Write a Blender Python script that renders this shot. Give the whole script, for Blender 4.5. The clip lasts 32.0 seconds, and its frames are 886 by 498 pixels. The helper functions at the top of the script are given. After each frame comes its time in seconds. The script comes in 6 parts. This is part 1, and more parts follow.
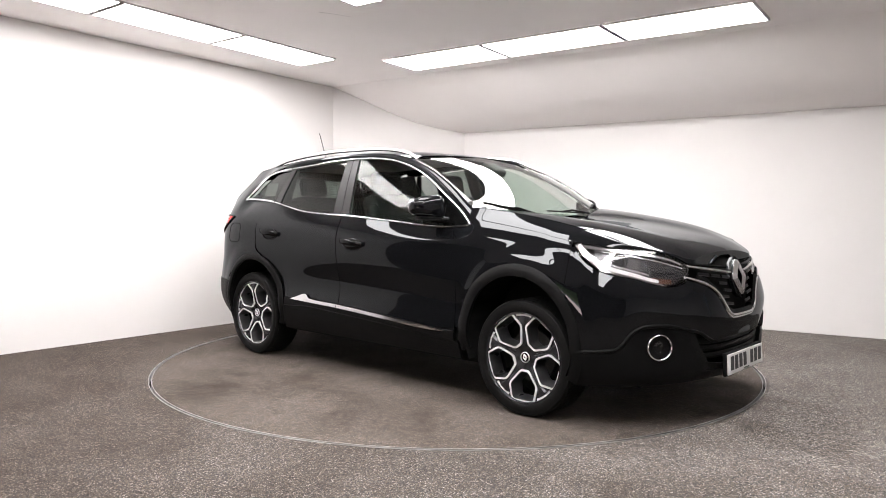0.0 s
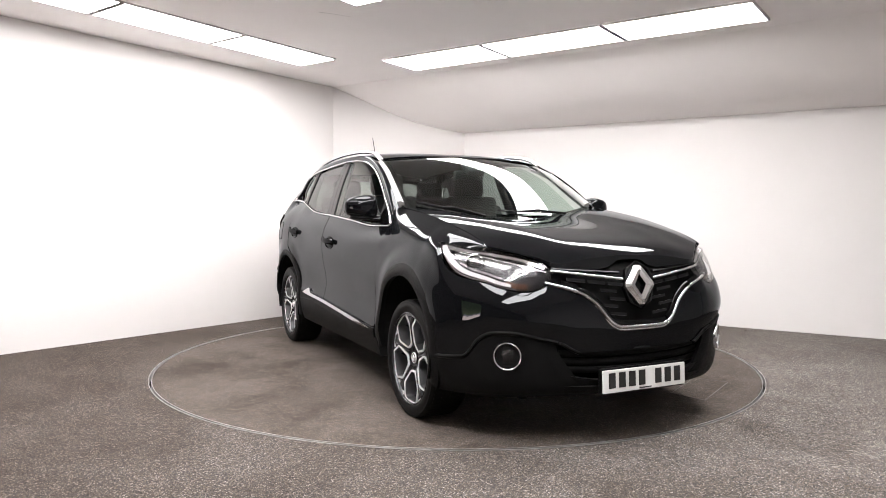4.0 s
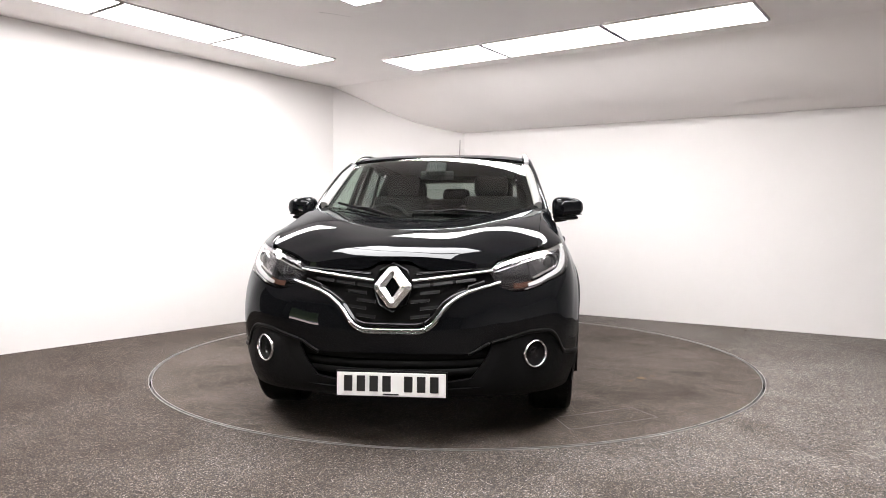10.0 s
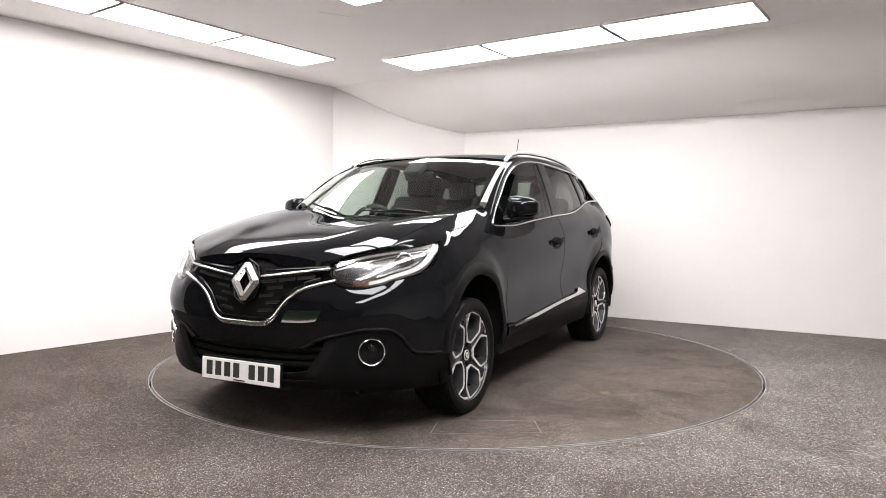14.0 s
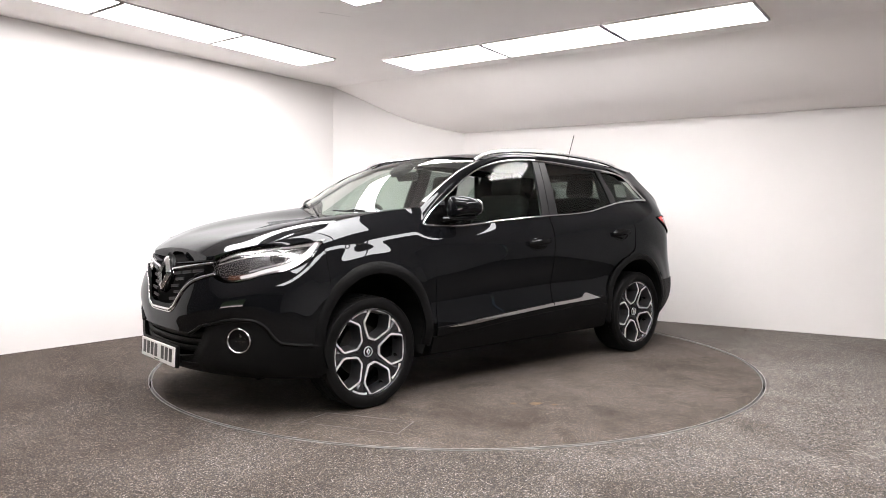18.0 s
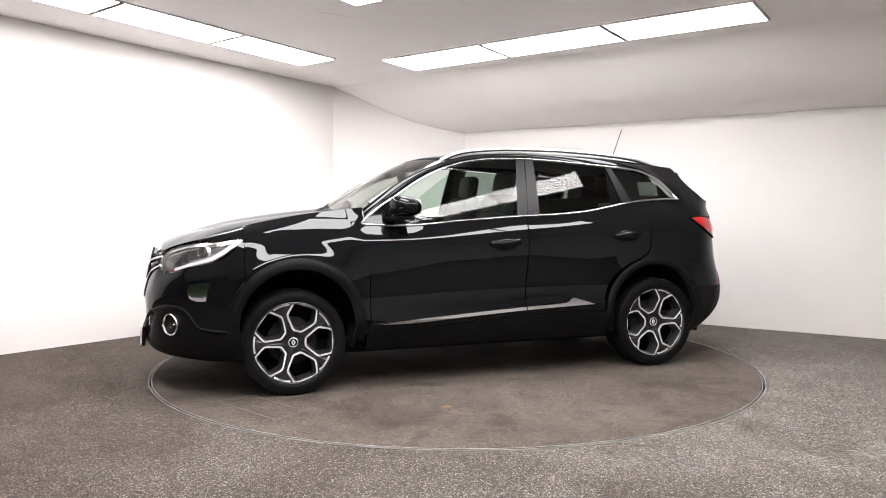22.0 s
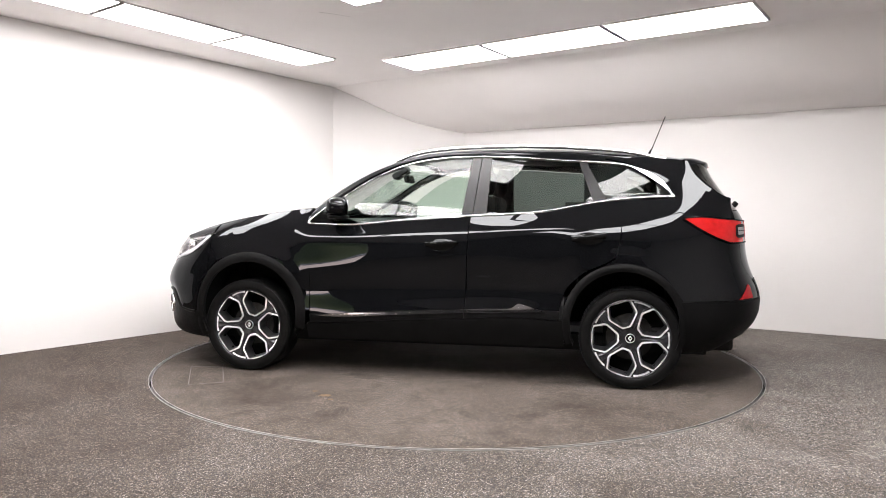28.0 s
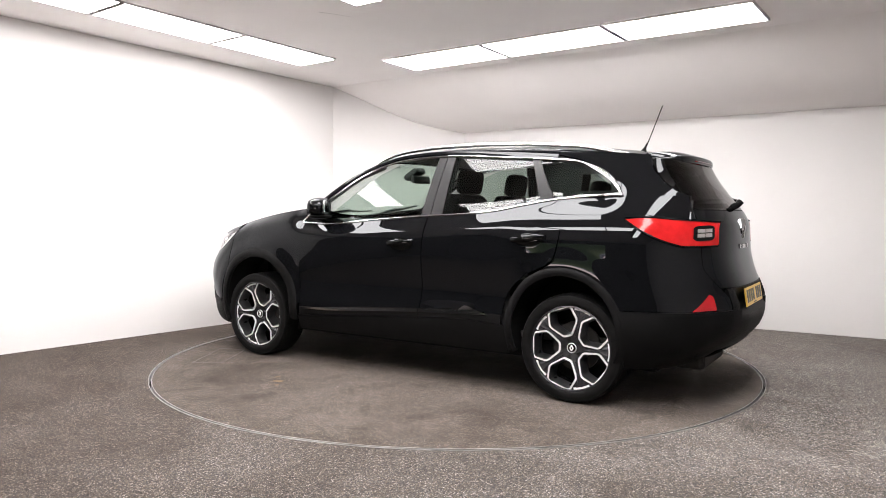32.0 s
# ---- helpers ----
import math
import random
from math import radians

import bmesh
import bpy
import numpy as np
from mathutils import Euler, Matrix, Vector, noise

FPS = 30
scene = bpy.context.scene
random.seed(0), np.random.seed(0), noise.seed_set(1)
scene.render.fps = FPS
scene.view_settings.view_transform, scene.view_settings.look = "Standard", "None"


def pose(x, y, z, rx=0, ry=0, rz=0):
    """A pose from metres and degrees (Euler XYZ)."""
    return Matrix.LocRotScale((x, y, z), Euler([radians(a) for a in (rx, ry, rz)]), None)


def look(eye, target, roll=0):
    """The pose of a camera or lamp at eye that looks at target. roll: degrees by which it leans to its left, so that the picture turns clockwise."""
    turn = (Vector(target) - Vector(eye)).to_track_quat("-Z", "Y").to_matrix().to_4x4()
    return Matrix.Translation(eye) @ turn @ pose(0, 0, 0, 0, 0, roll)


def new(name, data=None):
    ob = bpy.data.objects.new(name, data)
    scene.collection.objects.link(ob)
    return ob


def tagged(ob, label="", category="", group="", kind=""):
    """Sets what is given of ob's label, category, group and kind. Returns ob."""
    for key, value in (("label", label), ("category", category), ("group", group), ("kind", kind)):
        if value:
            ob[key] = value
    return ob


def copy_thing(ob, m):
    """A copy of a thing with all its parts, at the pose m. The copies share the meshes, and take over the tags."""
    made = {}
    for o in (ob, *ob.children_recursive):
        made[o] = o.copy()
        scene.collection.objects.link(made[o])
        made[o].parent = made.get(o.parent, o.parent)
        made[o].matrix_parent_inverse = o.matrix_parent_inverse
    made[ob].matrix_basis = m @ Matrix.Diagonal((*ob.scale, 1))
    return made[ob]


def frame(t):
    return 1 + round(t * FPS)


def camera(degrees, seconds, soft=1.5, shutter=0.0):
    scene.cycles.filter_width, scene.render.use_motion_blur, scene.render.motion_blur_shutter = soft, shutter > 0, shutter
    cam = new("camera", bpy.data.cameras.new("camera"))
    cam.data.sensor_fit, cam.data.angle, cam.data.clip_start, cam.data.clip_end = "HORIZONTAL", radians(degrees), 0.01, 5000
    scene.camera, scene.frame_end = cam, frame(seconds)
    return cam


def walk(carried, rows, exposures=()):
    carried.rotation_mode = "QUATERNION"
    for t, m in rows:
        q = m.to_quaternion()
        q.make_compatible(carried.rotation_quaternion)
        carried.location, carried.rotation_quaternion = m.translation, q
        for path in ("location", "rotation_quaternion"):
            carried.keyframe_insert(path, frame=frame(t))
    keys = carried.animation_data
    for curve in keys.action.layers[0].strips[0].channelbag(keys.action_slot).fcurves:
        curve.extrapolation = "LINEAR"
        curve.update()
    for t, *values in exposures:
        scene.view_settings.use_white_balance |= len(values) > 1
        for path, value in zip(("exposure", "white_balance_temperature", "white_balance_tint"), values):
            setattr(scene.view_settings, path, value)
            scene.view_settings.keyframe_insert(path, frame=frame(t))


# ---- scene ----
EYE = (0.0, -5.602, 1.1285)
AIM = (EYE[0] - math.sin(0.01715) * math.cos(0.0502), EYE[1] + math.cos(0.01715) * math.cos(0.0502), EYE[2] - math.sin(0.0502))
cam = camera(63.07, 32.0, 0.9)
STAND = look(EYE, AIM, 0.126)
walk(cam, [(0.0, STAND), (32.0, STAND)], [(0.0, 0.0), (32.0, 0.0)])

# ---- daylight outside the entrance, and the exposure ----
world = bpy.data.worlds.new("sky")
scene.world = world
world.use_nodes = True
_nt = world.node_tree
_sky = _nt.nodes.new("ShaderNodeTexSky")
_sky.sky_type, _sky.sun_disc, _sky.sun_elevation, _sky.sun_rotation = "NISHITA", False, radians(40), radians(200)
_nt.links.new(_sky.outputs[0], _nt.nodes["Background"].inputs[0])
_nt.nodes["Background"].inputs[1].default_value = 0.12
_sun = bpy.data.lights.new("sun", "SUN")
_sun.energy, _sun.angle, _sun.color = 2.0, radians(0.5), (1.0, 0.95, 0.88)
new("sun", _sun).matrix_world = look((-4, -20, 16), (-6, -10, 0))
PANEL_GLOW = 27.0


# ---- materials ----
def mat(name, base=(0.5, 0.5, 0.5), rough=0.5, metal=0.0, spec=0.5, coat=0.0):
    m = bpy.data.materials.new(name)
    m.use_nodes = True
    b = m.node_tree.nodes["Principled BSDF"]
    b.inputs["Base Color"].default_value = (*base, 1)
    b.inputs["Roughness"].default_value = rough
    b.inputs["Metallic"].default_value = metal
    b.inputs["Specular IOR Level"].default_value = spec
    b.inputs["Coat Weight"].default_value = coat
    b.inputs["Coat Roughness"].default_value = 0.02
    return m


def node(m, kind, **values):
    n = m.node_tree.nodes.new(kind)
    for key, v in values.items():
        n.inputs[key.replace("_", " ")].default_value = v
    return n


def link(m, a, b):
    m.node_tree.links.new(a, b)


def bsdf(m):
    return m.node_tree.nodes["Principled BSDF"]


def ramp(m, source, stops):
    r = m.node_tree.nodes.new("ShaderNodeValToRGB")
    while len(r.color_ramp.elements) < len(stops):
        r.color_ramp.elements.new(0.5)
    for e, (p, c) in zip(r.color_ramp.elements, stops):
        e.position = p
        e.color = (*c, 1) if len(c) == 3 else c
    link(m, source, r.inputs[0])
    return r


def grain(m, base, spread=0.15, scale=6.0, bump=0.0, fine=200.0, stops=None):
    """Colour that varies at two scales, and fine relief."""
    co = node(m, "ShaderNodeTexCoord")
    a = node(m, "ShaderNodeTexNoise", Scale=scale, Detail=5.0, Roughness=0.6)
    link(m, co.outputs["Object"], a.inputs["Vector"])
    lo = tuple(c * (1 - spread) for c in base)
    hi = tuple(min(1, c * (1 + spread)) for c in base)
    r = ramp(m, a.outputs[0], stops or [(0.3, lo), (0.7, hi)])
    link(m, r.outputs[0], bsdf(m).inputs["Base Color"])
    if bump:
        f = node(m, "ShaderNodeTexNoise", Scale=fine, Detail=2.0)
        link(m, co.outputs["Object"], f.inputs["Vector"])
        b = node(m, "ShaderNodeBump", Strength=bump, Distance=0.002)
        link(m, f.outputs[0], b.inputs["Height"])
        link(m, b.outputs[0], bsdf(m).inputs["Normal"])
    return m


def glow(name, color, strength):
    m = bpy.data.materials.new(name)
    m.use_nodes = True
    nt = m.node_tree
    nt.nodes.remove(nt.nodes["Principled BSDF"])
    e = nt.nodes.new("ShaderNodeEmission")
    e.inputs[0].default_value, e.inputs[1].default_value = (*color, 1), strength
    nt.links.new(e.outputs[0], nt.nodes["Material Output"].inputs[0])
    return m


def carpet(name, tone, stain, dirt_and_light=None, bold=1.0):
    """Speckled short-pile carpet: pale, brown and dark grains, with worn and dirty areas."""
    m = mat(name, tone, 0.95, 0, 0.2)
    co = node(m, "ShaderNodeTexCoord")
    v = node(m, "ShaderNodeTexVoronoi", Scale=225.0, Randomness=1.0)
    link(m, co.outputs["Object"], v.inputs["Vector"])
    sep = node(m, "ShaderNodeSeparateColor")
    link(m, v.outputs["Color"], sep.inputs[0])
    k = [tuple(c * f for c in tone) for f in (1 - 0.74 * bold, 1 - 0.40 * bold, 0.95, 1 + 0.44 * bold, 1 + 1.5 * bold, 1 + 3.6 * bold)]
    r = ramp(m, sep.outputs[0], [(0.0, k[0]), (0.33, (k[1][0] * 0.92, k[1][1] * 0.98, k[1][2] * 1.12)), (0.55, (k[2][0] * 1.14, k[2][1] * 0.97, k[2][2] * 0.80)), (0.70, (k[2][0] * 0.95, k[2][1], k[2][2] * 1.10)), (0.84, (k[3][0] * 1.05, k[3][1], k[3][2] * 0.92)), (0.94, k[4]), (1.0, (k[5][0] * 0.97, k[5][1], k[5][2] * 1.05))])
    fine = node(m, "ShaderNodeTexNoise", Scale=600.0, Detail=3.0)
    link(m, co.outputs["Object"], fine.inputs["Vector"])
    fr = ramp(m, fine.outputs[0], [(0.3, (0.65, 0.65, 0.65)), (0.7, (1.3, 1.3, 1.3))])
    mx = node(m, "ShaderNodeMix")
    mx.data_type, mx.blend_type = "RGBA", "MULTIPLY"
    mx.inputs[0].default_value = 1.0
    link(m, r.outputs[0], mx.inputs[6])
    link(m, fr.outputs[0], mx.inputs[7])
    big = node(m, "ShaderNodeTexNoise", Scale=1.1, Detail=6.0, Roughness=0.62, Distortion=0.4)
    link(m, co.outputs["Object"], big.inputs["Vector"])
    br = ramp(m, big.outputs[0], [(0.32, stain), (0.5, (0.92, 0.9, 0.88)), (0.72, (1.12, 1.12, 1.12))])
    mx2 = node(m, "ShaderNodeMix")
    mx2.data_type, mx2.blend_type = "RGBA", "MULTIPLY"
    mx2.inputs[0].default_value = 1.0
    link(m, mx.outputs[2], mx2.inputs[6])
    link(m, br.outputs[0], mx2.inputs[7])
    smear = node(m, "ShaderNodeTexNoise", Scale=4.5, Detail=7.0, Roughness=0.7, Distortion=0.8)
    link(m, co.outputs["Object"], smear.inputs["Vector"])
    sr = ramp(m, smear.outputs[0], [(0.34, stain), (0.45, (0.90, 0.88, 0.86)), (0.58, (1.0, 1.0, 1.0)), (0.75, (1.12, 1.12, 1.12))])
    mx3 = node(m, "ShaderNodeMix")
    mx3.data_type, mx3.blend_type = "RGBA", "MULTIPLY"
    mx3.inputs[0].default_value = 0.4 if dirt_and_light else 0.6
    link(m, mx2.outputs[2], mx3.inputs[6])
    link(m, sr.outputs[0], mx3.inputs[7])
    colour = mx3.outputs[2]
    if dirt_and_light:
        # brown dirt trodden in between entrance and turntable, plus painted light towards the right
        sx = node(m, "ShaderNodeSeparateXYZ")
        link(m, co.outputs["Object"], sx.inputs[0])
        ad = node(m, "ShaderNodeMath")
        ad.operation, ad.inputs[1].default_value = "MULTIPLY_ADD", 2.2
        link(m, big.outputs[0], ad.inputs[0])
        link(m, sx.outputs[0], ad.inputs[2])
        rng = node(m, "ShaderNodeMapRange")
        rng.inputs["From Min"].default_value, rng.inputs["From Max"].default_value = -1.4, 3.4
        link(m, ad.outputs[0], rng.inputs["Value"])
        # right end raised, left and middle lowered, in place of uneven light
        tr = ramp(m, rng.outputs[0], [(0.0, dirt_and_light), (0.55, (0.84, 0.82, 0.80)), (1.0, (1.34, 1.33, 1.32))])
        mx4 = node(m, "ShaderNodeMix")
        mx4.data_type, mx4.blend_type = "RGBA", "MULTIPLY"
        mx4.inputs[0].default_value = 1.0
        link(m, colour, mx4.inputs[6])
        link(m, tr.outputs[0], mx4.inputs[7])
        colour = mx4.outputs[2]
    link(m, colour, bsdf(m).inputs["Base Color"])
    b = node(m, "ShaderNodeBump", Strength=0.5, Distance=0.004)
    link(m, v.outputs["Distance"], b.inputs["Height"])
    link(m, b.outputs[0], bsdf(m).inputs["Normal"])
    return m


WALL = grain(mat("white_wall_paint", (0.665, 0.646, 0.640), 0.6), (0.665, 0.646, 0.640), 0.02, 1.5, 0.15, 90)
CEIL = grain(mat("white_ceiling_paint", (0.93, 0.905, 0.895), 0.75), (0.93, 0.905, 0.895), 0.02, 1.2, 0.1, 90)
GREYWALL = grain(mat("grey_wall_paint", (0.70, 0.69, 0.682), 0.6), (0.70, 0.69, 0.682), 0.04, 1.5, 0.15, 90)
DARKWALL = grain(mat("black_wall_paint", (0.030, 0.030, 0.031), 0.8), (0.030, 0.030, 0.031), 0.15, 1.5, 0.15, 90)
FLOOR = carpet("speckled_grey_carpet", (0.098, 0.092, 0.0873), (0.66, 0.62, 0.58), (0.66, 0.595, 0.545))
DISC = carpet("worn_turntable_carpet", (0.088, 0.077, 0.068), (0.48, 0.44, 0.40), bold=0.62)
PANEL = glow("panel_light", (1.0, 0.960, 0.952), PANEL_GLOW)
TRIMW = mat("pale_frame_paint", (0.62, 0.60, 0.59), 0.6)
TRIMD = mat("grey_joint", (0.42, 0.41, 0.40), 0.7)
RIMMETAL = grain(mat("dull_rim_metal", (0.345, 0.335, 0.325), 0.55, 0.8), (0.345, 0.335, 0.325), 0.35, 9)
GAP = mat("dark_gap", (0.008, 0.008, 0.008), 0.9, 0, 0.1)
PALE = grain(mat("pale_scuff", (0.115, 0.105, 0.098), 0.9), (0.115, 0.105, 0.098), 0.5, 14)
BROWN = grain(mat("brown_stain", (0.10, 0.065, 0.03), 0.9), (0.10, 0.065, 0.03), 0.3, 30)
OUTGROUND = grain(mat("outside_concrete", (0.32, 0.31, 0.29), 0.9), (0.32, 0.31, 0.29), 0.2, 3)
SCUFF = mat("grey_scuff", (0.66, 0.645, 0.638), 0.8)
GRIT = mat("dark_grit", (0.03, 0.025, 0.02), 0.9)
CRACK = mat("ceiling_crack", (0.45, 0.43, 0.42), 0.9)


# ---- mesh helpers ----
def mesh_of(name, bm, material, smooth=False):
    bmesh.ops.recalc_face_normals(bm, faces=bm.faces[:])
    me = bpy.data.meshes.new(name)
    bm.to_mesh(me)
    bm.free()
    for m in material if isinstance(material, (list, tuple)) else [material]:
        me.materials.append(m)
    if smooth:
        me.polygons.foreach_set("use_smooth", [True] * len(me.polygons))
        me.set_sharp_from_angle(angle=radians(smooth if smooth is not True else 40))
    return me


def part(name, bm, material, parent, label="", smooth=False):
    ob = new(name, mesh_of(name, bm, material, smooth))
    ob.parent = parent
    return tagged(ob, label)


def top(name, bm, material, label, category="", kind="", group="", smooth=False):
    return tagged(new(name, mesh_of(name, bm, material, smooth)), label, category, group, kind)


def prism(outline, z0, z1, bm=None):
    """An upright block over an outline in plan; z0 and z1 may be functions of x, y."""
    bm = bm or bmesh.new()
    f0 = z0 if callable(z0) else (lambda x, y: z0)
    f1 = z1 if callable(z1) else (lambda x, y: z1)
    lo = [bm.verts.new((x, y, f0(x, y))) for x, y in outline]
    hi = [bm.verts.new((x, y, f1(x, y))) for x, y in outline]
    n = len(outline)
    bm.faces.new(lo[::-1])
    bm.faces.new(hi)
    for i in range(n):
        bm.faces.new((lo[i], lo[(i + 1) % n], hi[(i + 1) % n], hi[i]))
    return bm


def sheet(f, nu, nv, bm=None, flip=False):
    """A grid of faces over f(u, v), with u and v from 0 to 1."""
    bm = bm or bmesh.new()
    vs = [[bm.verts.new(f(i / nu, j / nv)) for j in range(nv + 1)] for i in range(nu + 1)]
    for i in range(nu):
        for j in range(nv):
            q = (vs[i][j], vs[i + 1][j], vs[i + 1][j + 1], vs[i][j + 1])
            bm.faces.new(q[::-1] if flip else q)
    return bm


def box(sx, sy, sz, m=None, bm=None, bevel=0.0):
    b = bmesh.new()
    bmesh.ops.create_cube(b, size=1.0, matrix=Matrix.Diagonal((sx, sy, sz, 1)))
    if bevel:
        bmesh.ops.bevel(b, geom=b.edges[:], offset=bevel, segments=2, affect="EDGES", profile=0.5)
    if m:
        b.transform(m)
    return join(bm, b)


def join(bm, b):
    if bm is None:
        return b
    tmp = bpy.data.meshes.new("tmp")
    b.to_mesh(tmp)
    b.free()
    bm.from_mesh(tmp)
    bpy.data.meshes.remove(tmp)
    return bm


# ---- the room ----
DL = Vector((0.6158, 0.7879))          # along the long wall, away from the camera
DR = Vector((0.8538, -0.5205))         # along the low wall, towards the camera
DC = Vector((0.8200, -0.5724))         # along the fold of the ceiling
CA = Vector((-1.416, 2.765))           # far end of the long wall
CB = Vector((0.106, 3.205))            # near the middle, where the low wall begins
LEFT_END = CA - DL * 8.9
RIGHT_END = CB + DR * 8.2
LOW = 2.088


def ceil_z(x, y):
    return 2.572 + 0.0245 * max(0.0, (CA - Vector((x, y))).dot(DL)) if (CA - Vector((x, y))).dot(DL) < 4.2 else 2.675


def wall_block(a, b, out, z1, thick=0.16):
    o = Vector(out) * thick
    return prism([tuple(a), tuple(b), tuple(b + o), tuple(a + o)], 0.0, z1)


NL = Vector((-DL.y, DL.x))
NR = Vector((-DR.y, DR.x))
LEFT_DARK = CA - DL * 4.9
wall_left = top("wall_left", wall_block(CA + DL * 0.02, LEFT_DARK, NL, 2.85), WALL, "plain white painted studio wall", kind="structure")
top("wall_entrance_side", wall_block(LEFT_DARK, LEFT_END, NL, 2.85), DARKWALL, "black painted wall beside the vehicle entrance", kind="structure")
RIGHT_GREY = CB + DR * 4.9
wall_right = top("wall_right", wall_block(CB, RIGHT_GREY, NR, 2.16), WALL, "low white painted wall under the sloping ceiling", kind="structure")
top("wall_open_side", wall_block(RIGHT_GREY, RIGHT_END, NR, 2.16), GREYWALL, "low pale grey painted wall beside the open side", kind="structure")
DB = (CB - CA).normalized()
wall_far = top("wall_far", wall_block(CA, CB, Vector((-DB.y, DB.x)), 2.85), WALL, "short white painted wall across the far corner", kind="structure")

# walls behind the camera, with the vehicle entrance between them
BACK_V = Vector((0.57, 0.82))
ENT_A = LEFT_END + DC * 1.1
ENT_B = LEFT_END + DC * 3.7
BACK_END = LEFT_END + DC * 9.0
bm = wall_block(LEFT_END - DC * 0.2, ENT_A, -BACK_V, 2.85)
wall_block_2 = wall_block(ENT_B, BACK_END, -BACK_V, 2.85)
bm = join(bm, wall_block_2)
o = -BACK_V * 0.16
bm = join(bm, prism([tuple(ENT_A), tuple(ENT_B), tuple(ENT_B + o), tuple(ENT_A + o)], 2.15, 2.85))
top("wall_back", bm, DARKWALL, "black painted wall with a wide vehicle entrance", kind="structure")
top("wall_near", wall_block(BACK_END - DC * 0.05, RIGHT_END + DR * 0.1, Vector((0.82, -0.57)), 2.85), WALL, "plain white painted studio wall", kind="structure")

# ceiling: a level part and, from the fold, a part that sinks to the low wall
FOLD0 = CA + NL * 0.05
FOLD_LEN = 9.2
SAG = [0.0, 0.26, 0.54, 0.77, 0.91, 1.0]


def slope_point(u, v):
    a = FOLD0 + DC * (u * FOLD_LEN)
    b = CB - DR * 0.35 + DR * (u * (FOLD_LEN + 0.2)) + NR * 0.03
    p = a.lerp(b, v)
    i = min(int(v * 5), 4)
    s = SAG[i] + (SAG[i + 1] - SAG[i]) * (v * 5 - i)
    za = ceil_z(*a)
    return (p.x, p.y, za + (LOW - za) * s)


def sloped():
    b = sheet(slope_point, 24, 10)
    b = join(b, sheet(lambda u, v: tuple(Vector(slope_point(u, v)) + Vector((0, 0, 0.12))), 24, 10))
    return b


top("ceiling_slope", sloped(), CEIL, "white sloping part of the ceiling", kind="structure", smooth=60)


def level():
    b = bmesh.new()

    def pt(u, v, dz=0.0):
        a = FOLD0 + DC * (u * FOLD_LEN) + NL * 0.0
        q = a - BACK_V * (v * 9.6) - DC * 0.3
        if v == 0:
            q = a
        return (q.x, q.y, ceil_z(q.x, q.y) + dz)
    b = sheet(lambda u, v: pt(u, v), 16, 24, b)
    return sheet(lambda u, v: pt(u, v, 0.12), 16, 24, b)


top("ceiling", level(), CEIL, "flat white ceiling with recessed light panels", kind="structure", smooth=60)


# light panels: a thin frame and a glowing diffuser, just under the ceiling
def panel(corner, along, across, l, w, label):
    c = Vector(corner)
    e = new("ceiling_light")
    mid = c + along * (l / 2) + across * (w / 2)
    z = ceil_z(*mid)
    ang = math.atan2(along.y, along.x)
    za, zb = ceil_z(*(mid - along * l / 2)), ceil_z(*(mid + along * l / 2))
    wa, wb = ceil_z(*(mid - across * w / 2)), ceil_z(*(mid + across * w / 2))
    nrm = Vector((along.x * l, along.y * l, zb - za)).cross(Vector((across.x * w, across.y * w, wb - wa))).normalized()
    if nrm.z < 0:
        nrm = -nrm
    e.matrix_world = Matrix.Translation((mid.x, mid.y, z)) @ Vector((0, 0, 1)).rotation_difference(nrm).to_matrix().to_4x4() @ pose(0, 0, 0, 0, 0, math.degrees(ang))
    tagged(e, label, "ceiling light", "recessed ceiling panels")
    fr = bmesh.new()
    t = 0.012
    for s in (-1, 1):
        fr = box(l - 0.006, t, 0.014, pose(0, s * (w / 2 - t / 2 - 0.003), -0.009), fr)
        part("frame_end", box(t, w - 2 * t - 0.006, 0.022, pose(s * (l / 2 - t / 2 - 0.003), 0, -0.010)), TRIMD, e, "grey joint between panels")
    part("frame", fr, TRIMW, e, "thin pale painted frame")
    part("diffuser", box(l - 2 * t - 0.008, w - 2 * t - 0.008, 0.012, pose(0, 0, -0.009)), PANEL, e, "glowing white diffuser")
    return e


PERP = Vector((-0.5724, -0.82))
PU = Vector((0.8200, -0.5724))
for k in range(3):
    panel(Vector((-0.712, 1.335)) + PU * (1.116 * k), PU, Vector((0.5724, 0.82)), 1.106, 0.535, "bright white rectangular ceiling light panel beside the slope")
LU = Vector((-0.545, -0.838))
WU = Vector((-0.595, -0.803))
for k in range(3):
    panel(Vector((-1.138, 1.326)) + WU * (1.059 * k), WU, Vector((-0.803, 0.595)), 1.049, 0.51, "bright white rectangular ceiling light panel beside the long wall")
for k in range(2):
    panel(Vector((-0.711, -0.347)) + PERP * (0.512 * k), PU, PERP, 1.40, 0.502, "bright white rectangular ceiling light panel over the turntable")
# the last two panels are unseen, added to brighten the near right floor
for k in range(5):
    panel(Vector((2.02, -0.88)) + LU * (1.045 * k), LU, Vector((0.838, -0.545)), 1.035, 0.50, "bright white rectangular ceiling light panel, open-side row with two added")
for k in range(3):
    panel(PU * (-0.98 + 1.01 * k) + PERP * 2.72, PU, PERP, 1.00, 0.548, "bright white rectangular ceiling light panel between turntable and entrance")

# hairline cracks in the ceiling, scuffs low on the wall
def crack(a, b, w, z_of, label):
    a, b = Vector(a), Vector(b)
    n = Vector((-(b - a).y, (b - a).x)).normalized() * w
    pts = [a - n, b - n * 0.4, b + n * 0.4, a + n]
    q = bmesh.new()
    q.faces.new([q.verts.new((p.x, p.y, z_of(p.x, p.y))) for p in pts])
    return q


